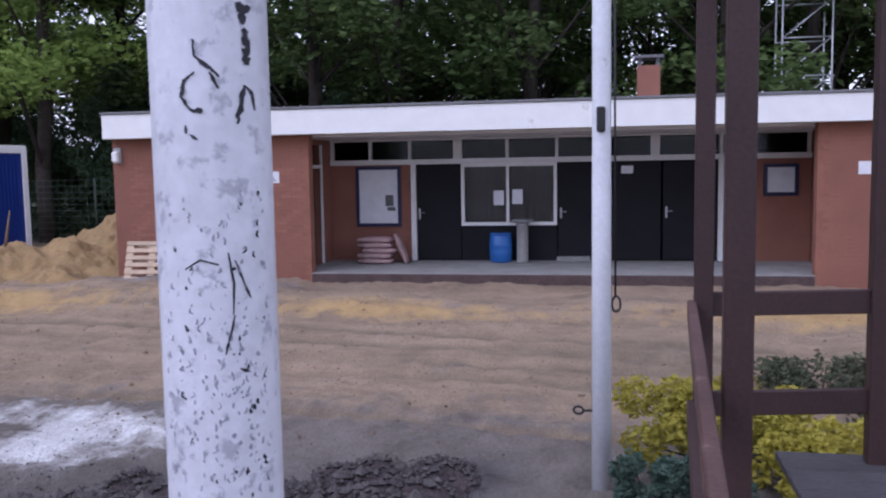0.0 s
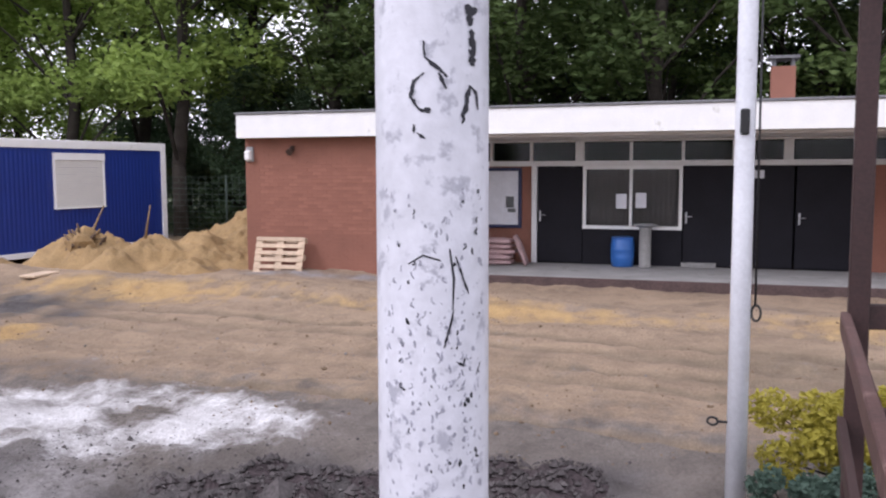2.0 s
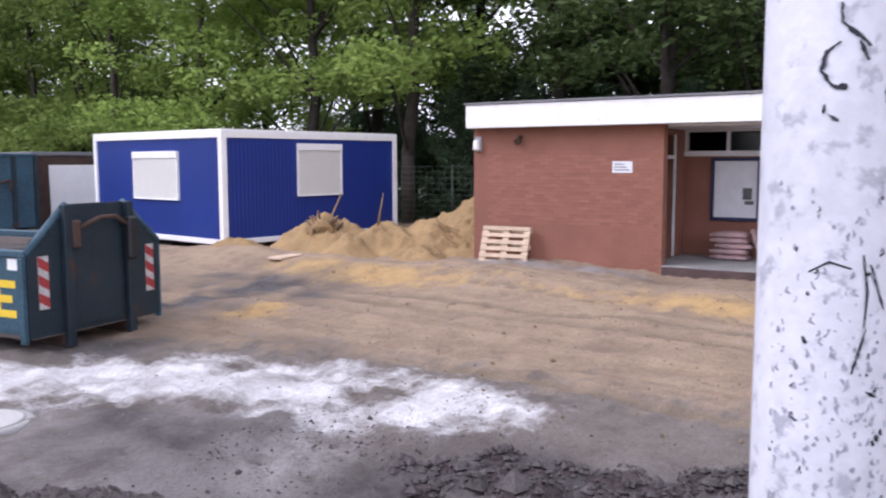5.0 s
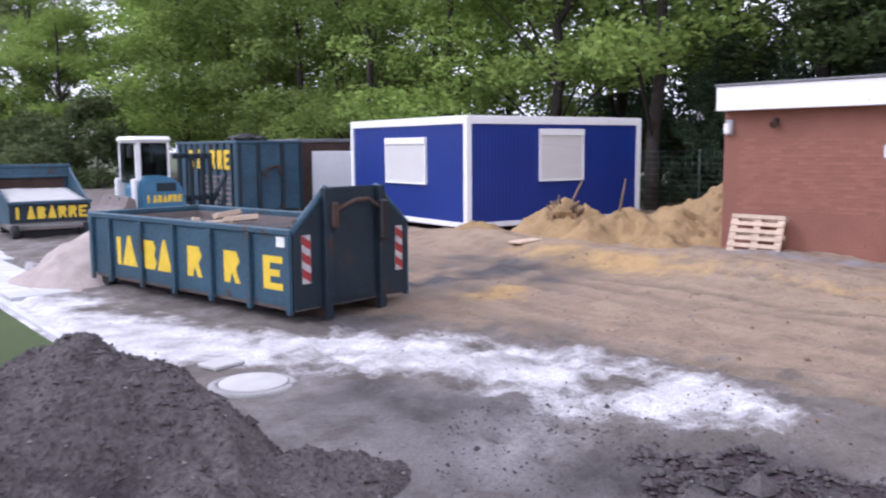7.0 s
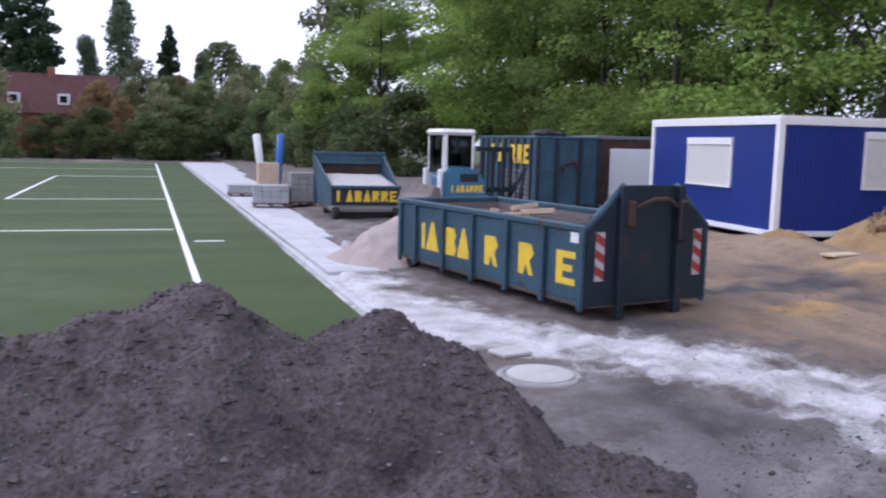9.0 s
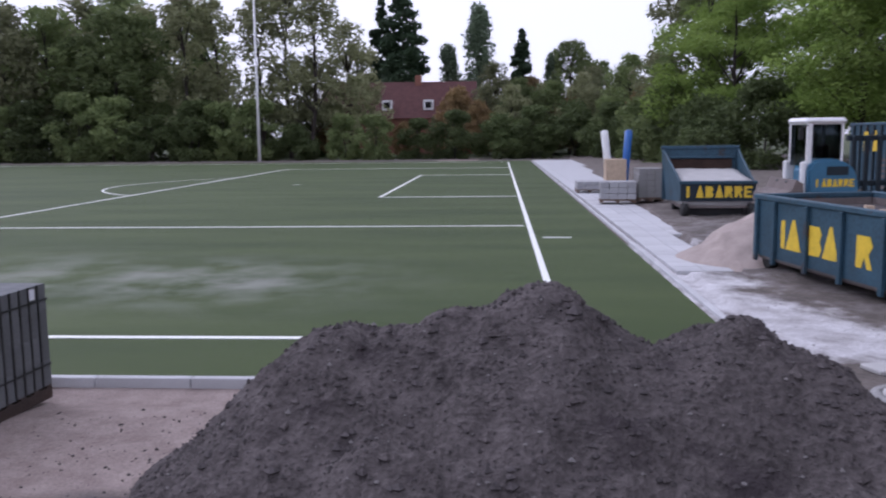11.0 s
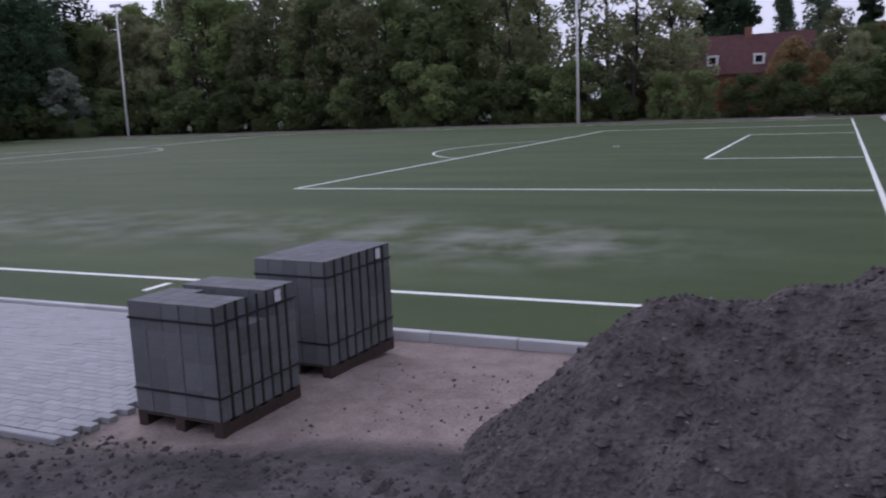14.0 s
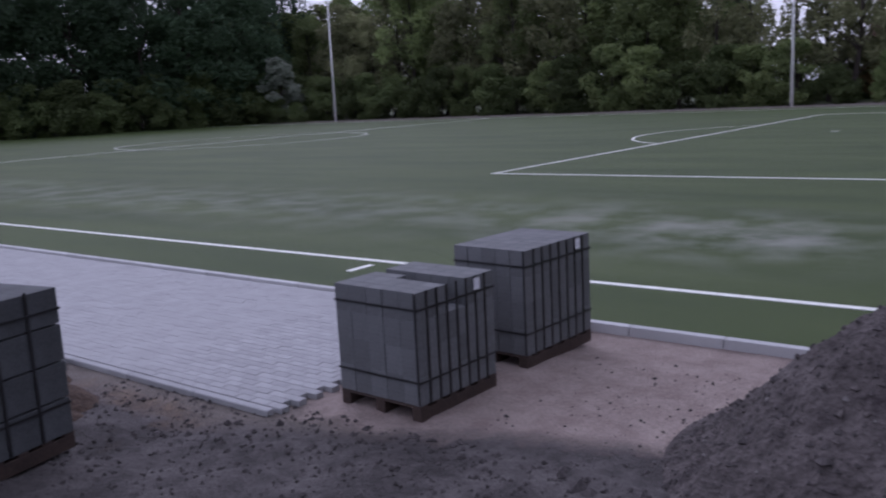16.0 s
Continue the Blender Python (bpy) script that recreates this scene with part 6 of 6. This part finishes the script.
block_pile(pose(2.62, 19.3, 0.08, 0, 0, -4), 4, 3, 3, 0.30, 0.30, 0.20, "grey concrete blocks stacked on a pallet")
block_pile(pose(3.95, 19.7, 0.10, 0, 0, 3), 3, 3, 5, 0.29, 0.30, 0.20, "tall pile of grey concrete blocks on a pallet", M_CONC)
block_pile(pose(2.35, 25.0, 0.05, 0, 0, 0), 3, 3, 2, 0.35, 0.35, 0.16, "low pile of flat grey slabs")
bx = thing("cardboard_box", pose(3.0, 20.9, 0.08), "large tan cardboard box on a pallet", "box")
part("carton", boxes(((0, 0, 0.12), (0.72, 0.7, 1.42)), bevel=0.01), M_WOOD, bx)
part("pallet_deck", boxes(((-0.05, -0.05, 0), (0.78, 0.75, 0.12))), M_WOODD, bx)
for x, tilt, q, nm, lb in ((3.42, -7, M_SKIN, "white_roll", "white roll standing upright by the boxes"), (3.85, 4, M_BARREL, "blue_roll", "bright blue roll standing upright by the boxes")):
    r = solo(nm, lathe(bmesh.new(), [(0.14, 0), (0.14, 2.45), (0.05, 2.5)], 14), q, lb, "roll", "standing rolls", m=pose(x, 22.6, 0.05, 0, tilt, 0))

# ---- packs of paving blocks on pallets ----
M_PALLET = mat("weathered_dark_timber", (0.045, 0.029, 0.023), 0.85, var=0.35, scale=4)


def paver_pack(m, nx, ny, nz, w, d, h, label, missing=(), block=None, gap=0.0003, tag=True):
    p = thing("paver_pack", m, label, "paving blocks", "packs of paving blocks")
    sx, sy, sz = w / nx, d / ny, h / nz
    me = bpy.data.meshes.new("paver")
    bm = boxes(((0.0015, 0.0015, 0.0), (sx - 0.0015, sy - 0.0015, sz - gap)), bevel=0.002)
    bm.to_mesh(me)
    bm.free()
    me.materials.append(block or M_STACK)
    r = random.Random(nx * 7 + ny)
    for i in range(nx):
        for j in range(ny):
            for k in range(nz):
                if (0 < i < nx - 1 and 0 < j < ny - 1 and k < nz - 1) or (k == nz - 1 and (i, j) in missing):
                    continue
                lay(me, "paver", p, pose(i * sx + r.uniform(-0.003, 0.003), j * sy + r.uniform(-0.003, 0.003), 0.13 + k * sz, 0, 0, r.uniform(-0.5, 0.5)))
    for j in range(1, ny, 1):
        part("strap", boxes(((w, j * sy - 0.012, 0.13), (w + 0.006, j * sy + 0.012, 0.13 + h + 0.003))), M_STRAP, p)
    for z in (0.13 + h * 0.2, 0.13 + h * 0.84):
        part("strap", boxes(((w + 0.0062, -0.006, z), (w + 0.010, d + 0.006, z + 0.018))), M_STRAP, p)
        part("strap", boxes(((-0.006, -0.010, z), (w + 0.01, -0.004, z + 0.018))), M_STRAP, p)
    part("strap", boxes(((w * 0.98, -0.009, 0.13), (w, -0.003, 0.13 + h))), M_STRAP, p)
    if tag:
        part("tag", boxes(((w + 0.010, d - 0.28, 0.13 + h - 0.12), (w + 0.013, d - 0.20, 0.13 + h - 0.02))), M_PAPER, p, "small white paper tag")
    for k in range(6):
        y = k * (d - 0.09) / 5
        part("pallet_board", boxes(((0.0, y, 0.105), (w, y + 0.09, 0.127)), bevel=0.003), M_PALLET, p)
    for x in (0.0, w / 2 - 0.05, w - 0.1):
        part("pallet_bearer", boxes(((x, 0, 0.0), (x + 0.1, d, 0.105)), bevel=0.003), M_PALLET, p)
    return p


gz0 = lambda x, y: float(ground_z(np.array(x), np.array(y)))
paver_pack(pose(-6.08, -4.93, gz0(-5.6, -4.5) - 0.01, 0, 0, -2.3), 5, 8, 4, 0.89, 1.00, 0.91, "grey paving blocks strapped on a pallet, top layer part used", ((0, 4), (1, 4), (2, 4), (3, 4), (4, 4), (3, 3), (4, 3), (2, 3)))
paver_pack(pose(-5.973, -3.402, gz0(-5.5, -3.0) - 0.01, 0, 0, -3.3), 5, 8, 4, 0.82, 1.12, 0.98, "full pack of grey paving blocks strapped on a pallet")
paver_pack(pose(-7.85, -7.98, gz0(-7.4, -7.4) - 0.01, 0, 0, 12), 3, 4, 4, 0.92, 1.1, 1.13, "pack of dark paving blocks in four strapped layers", block=M_STACKD, gap=0.014, tag=False)

# ---- shrubs by the terrace ----
def shrub(name, x, y, h, r, count, size, material, label, seed):
    t = thing(name, pose(x, y, gz0(x, y)), label, "shrub", "shrubs by the terrace")
    rg = np.random.default_rng(seed)
    bm = bmesh.new()
    cs, rs = [], []
    for k in range(26):
        a, q, f = rg.uniform(0, 6.28), rg.random() ** 0.5, rg.random()
        c = (r * q * math.cos(a), r * q * math.sin(a), h * (0.15 + 0.8 * f * (1 - 0.45 * q)))
        cs.append(c)
        rs.append(rg.uniform(0.16, 0.3) * r)
        tube(bm, (c[0] * 0.1, c[1] * 0.1, -0.05), c, 0.012, 0.004, n=5, caps=False)
    part("stems", bm, M_BARK, t)
    cr = new("foliage", leaf_cloud("foliage", np.array(cs), np.array(rs), count, size, material, seed, 0.9))
    cr.parent = t


shrub("golden_shrub", 6.1, -11.2, 0.62, 0.80, 9000, 0.028, M_GOLD, "golden yellow leaved shrub behind the railing", 301)
shrub("golden_shrub", 5.6, -11.95, 0.50, 0.6, 5000, 0.028, M_GOLD, "golden yellow leaved shrub behind the railing", 302)
shrub("blue_green_shrub", 4.75, -10.75, 0.62, 0.5, 5000, 0.024, M_BLUEG, "low blue-green shrub below the golden one", 303)
for k, (x, y) in enumerate(((7.6, -12.6), (8.2, -12.2), (7.0, -12.9), (8.6, -13.0))):
    shrub("weed_clump", x, y, 0.36, 0.6, 1600, 0.030, M_WEED, "loose clump of green weeds on the sand", 310 + k)

# roots and sticks in the dug heap
root = thing("root_stump", pose(13.5, 3.3, gz0(13.5, 3.3) + 0.34), "torn up root stump stuck in the dug heap", "stump")
rr = random.Random(21)
for k in range(46):
    a = rr.uniform(0, 6.28)
    p = (rr.uniform(-0.3, 0.2), rr.uniform(-0.25, 0.25), rr.uniform(-0.1, 0.25))
    q = (p[0] + 0.28 * math.cos(a), p[1] + 0.28 * math.sin(a), p[2] + rr.uniform(-0.2, 0.42))
    part("root", tubes((p, q, rr.uniform(0.03, 0.08), 0.02), n=6), M_WOODD if k % 3 else M_STRAW, root)
bm = bmesh.new()
bmesh.ops.create_icosphere(bm, subdivisions=3, radius=0.36)
for v in bm.verts:
    v.co = v.co * (1 + 0.5 * noise.noise(v.co * 4)) 
    v.co.z = v.co.z * 1.1 + 0.1
part("earth_ball", bm, M_SAND, root)
part("branch", tubes(((0.0, 0, 0.1), (0.35, -0.2, 0.95), 0.035, 0.015), n=6), M_STRAW, root)
solo("stick", tubes(((0, 0, 0), (0.1, -0.08, 0.75), 0.035, 0.012), n=6), M_STRAW, "dry stick poking out of the dug heap", "stick", m=pose(14.35, 2.45, 0.95))

# wire fence along the edge of the wood
fence = thing("wire_fence", Matrix(), "dark green wire fence along the edge of the wood", "fence")
for k in range(9):
    y = -2.0 + 2.5 * k
    zf = gz0(21.6, y)
    part("fence_post", tubes(((21.6, y, zf - 0.3), (21.6, y, zf + 2.0), 0.03), n=8), M_FENCE, fence)
for k in range(11):
    part("wire", tubes(((21.58, -2.0, 0.45 + 0.18 * k), (21.58, 18.0, 0.45 + 0.18 * k), 0.006), n=4), M_FENCE, fence)
part("mesh_panel", tubes(*[((21.57, -2.0 + 0.25 * k, 0.4), (21.57, -2.0 + 0.25 * k, 2.25), 0.005) for k in range(81)], n=4), M_FENCE, fence)

# scaffold tower behind the clubhouse
sc = thing("scaffold_tower", CLUB @ pose(14.35, 8.6, 0.0), "slender galvanised scaffold tower behind the clubhouse", "scaffold")
for x in (0, 1.25):
    for y in (0, 0.9):
        part("standard", tubes(((x, y, 0.2), (x, y, 8.5), 0.026), n=8), M_STEEL, sc)
for k in range(8):
    z = 0.7 + k * 1.0
    for y in (0, 0.9):
        part("ledger", tubes(((0, y, z), (1.25, y, z), 0.022), n=8), M_STEEL, sc)
    part("brace", tubes(((0.0, 0, z), (1.25, 0, z + 1.0), 0.02), n=8), M_STEEL, sc)

# clods, stones and flat debris
def strewn(seed, n, fx):
    rg = np.random.default_rng(seed)
    q = fx(rg, n)
    return np.column_stack([q, ground_z(q[:, 0], q[:, 1]) + 0.004])


pebbles("soil_clods", strewn(5, 3200, lambda r, n: np.column_stack([r.uniform(-8.5, -1.0, n), -5.2 - 3.5 * r.random(n) ** 1.3])), 0.015, M_CLOD, "dark clods of soil strewn over the ground", 5)
pebbles("foot_clods", strewn(23, 420, lambda r, n: np.column_stack([-2.2 - 2.6 * r.random(n) ** 1.8, r.uniform(-5.6, -2.6, n)])), 0.010, M_CLOD, "clods of soil rolled off the heap onto the sand", 24)
pebbles("grit_clods", strewn(9, 2400, lambda r, n: np.column_stack([r.normal(4.2, 0.8, n), r.uniform(-9.5, -4.6, n)])), 0.008, M_CLOD, "dark crumbs of soil scattered over the grit", 19)
pebbles("sand_clods", strewn(27, 1500, lambda r, n: np.column_stack([r.uniform(5.8, 12.5, n), r.uniform(-14.0, 1.0, n)])), 0.012, M_SANDCLOD, "brown crumbs of damp sand on the track", 27)
pebbles("heap_foot_lumps", strewn(29, 70, lambda r, n: np.column_stack([r.normal(-3.0, 0.35, n), r.normal(-5.55, 0.35, n)])), 0.034, M_CLOD, "larger lumps of soil rolled to the foot of the heap", 29)
heap("brown_soil_heap", [(-8.45, -6.25, 0.16, 0.8, 1), (-9.0, -6.1, 0.13, 1, 1), (-8.0, -6.4, 0.08, 1, 1)], 0.5, np.arange(-10.2, -7.0, 0.04), np.arange(-7.3, -5.55, 0.04), M_EARTH, "low heap of crumbly brown earth beside the paving", 0.06, seed=12)
solo("loose_kerb_stone", boxes(((-0.25, -0.06, -0.02), (0.25, 0.06, 0.10)), bevel=0.01), M_STACK, "dark loose kerb stone lying by the paving edge", "kerb stone", m=pose(-9.5, -5.62, gz0(-9.5, -5.62), 0, 0, -14))
pebbles("loose_stones", strewn(7, 900, lambda r, n: np.column_stack([r.uniform(2.6, 9.0, n), r.uniform(-9.5, 4.0, n)])), 0.009, M_STONE, "small loose stones on the ground", 7)
for k, (x, y, a, w) in enumerate(((11.4, 2.4, 10, 0.75), (2.9, 7.6, 30, 0.6), (3.05, -1.55, 15, 0.4))):
    solo("flat_slab", boxes(((-w / 2, -0.16, 0), (w / 2, 0.16, 0.05)), bevel=0.012), M_WOOD if k == 0 else M_LIME, "pale flat slab lying on the ground", "slab", "loose slabs", m=pose(x, y, gz0(x, y) - 0.01, 0, 0, a))

# ---- pieces of walls and paving ----
def shared(name, a, b, bevel, material):
    bm = boxes((a, b), bevel=bevel)
    me = bpy.data.meshes.new(name)
    bm.to_mesh(me)
    bm.free()
    me.materials.append(material)
    return me


def joined(name, cells, material, parent):
    """Many plain pieces in one mesh; each cell is two corners."""
    base = np.array([(0, 0, 0), (1, 0, 0), (1, 1, 0), (0, 1, 0), (0, 0, 1), (1, 0, 1), (1, 1, 1), (0, 1, 1)], float)
    faces = np.array([(4, 5, 6, 7), (0, 1, 5, 4), (1, 2, 6, 5), (2, 3, 7, 6), (3, 0, 4, 7)])
    c = np.array(cells, float)
    v = (c[:, None, 0] + base[None] * (c[:, 1] - c[:, 0])[:, None]).reshape(-1, 3)
    f = (faces[None] + 8 * np.arange(len(c))[:, None, None]).reshape(-1, 4)
    me = bpy.data.meshes.new(name)
    me.from_pydata(v.tolist(), [], f.tolist())
    me.materials.append(material)
    ob = new(name, me)
    ob.parent = parent
    return tagged(ob, kind="stuff")


brick_me = shared("brick", (0, 0, 0), (0.21, 0.018, 0.062), 0.003, M_BRICK)
rest, made = [], 0
for c in range(38):
    z = 0.26 + c * 0.0745
    x = -0.11 * (c % 2)
    while x < LEN:
        a, b = max(x, 0.0), min(x + 0.21, LEN)
        if (b <= 4.10 or a >= 13.32) and b - a > 0.06:
            if 0.3 < a and b < 4.0 and b - a > 0.2 and made < 300 and 12 <= c < 34:
                lay(brick_me, "brick", club, pose(a, 0, z))
                made += 1
            else:
                rest.append(((a, 0, z), (b, 0.018, z + 0.062)))
        x += 0.22
joined("brickwork", rest, M_BRICK, club)

paving = thing("pavement", Matrix(), "grey concrete block paving beside the pitch", "pavement", kind="structure")
paver_me = shared("paver", (0.002, 0.002, -0.05), (0.196, 0.096, 0.016), 0.004, M_PAVER)
rest, made = [], 0
prg = random.Random(31)
for j in range(34):
    y = -5.38 + j * 0.1
    x = -6.35 - 0.1 * (j % 2)
    while x > -24:
        if x > -8.4 and made < 300 and j < 30:
            lay(paver_me, "paver", paving, pose(x - 0.2, y, prg.uniform(-0.0015, 0.0015)))
            made += 1
        else:
            d = prg.uniform(-0.0015, 0.0015)
            rest.append(((x - 0.198, y + 0.002, -0.05), (x - 0.002, y + 0.098, 0.015 + d)))
        x -= 0.2
joined("paving_rest", rest, M_PAVER, paving)
edge_me = shared("edge_stone", (0, 0, -0.15), (0.99, 0.08, 0.019), 0.008, M_PAVER)
for k in range(15):
    lay(edge_me, "edge_stone", paving, pose(-7.4 - k * 1.0, -5.48, 0, 0, 0, 0))
slab_me = shared("path_slab", (0.004, 0.004, -0.1), (0.49, 0.49, 0.03), 0.006, M_KERB)
path = thing("path", Matrix(), "pale slab path along the goal line", "path", kind="structure")
rest = []
for j in range(130):
    y = 5.0 + 0.5 * j
    for i in range(max(2, int(float(path_width(np.array(y))) / 0.5) + 1)):
        x = 2.3 + 0.5 * i
        if j < 50 and i < 5:
            lay(slab_me, "path_slab", path, pose(x, y, 0.004 * ((i * 3 + j * 7) % 3)))
        else:
            rest.append(((x, y, -0.1), (x + 0.49, y + 0.49, 0.03)))
joined("path_rest", rest, M_KERB, path)
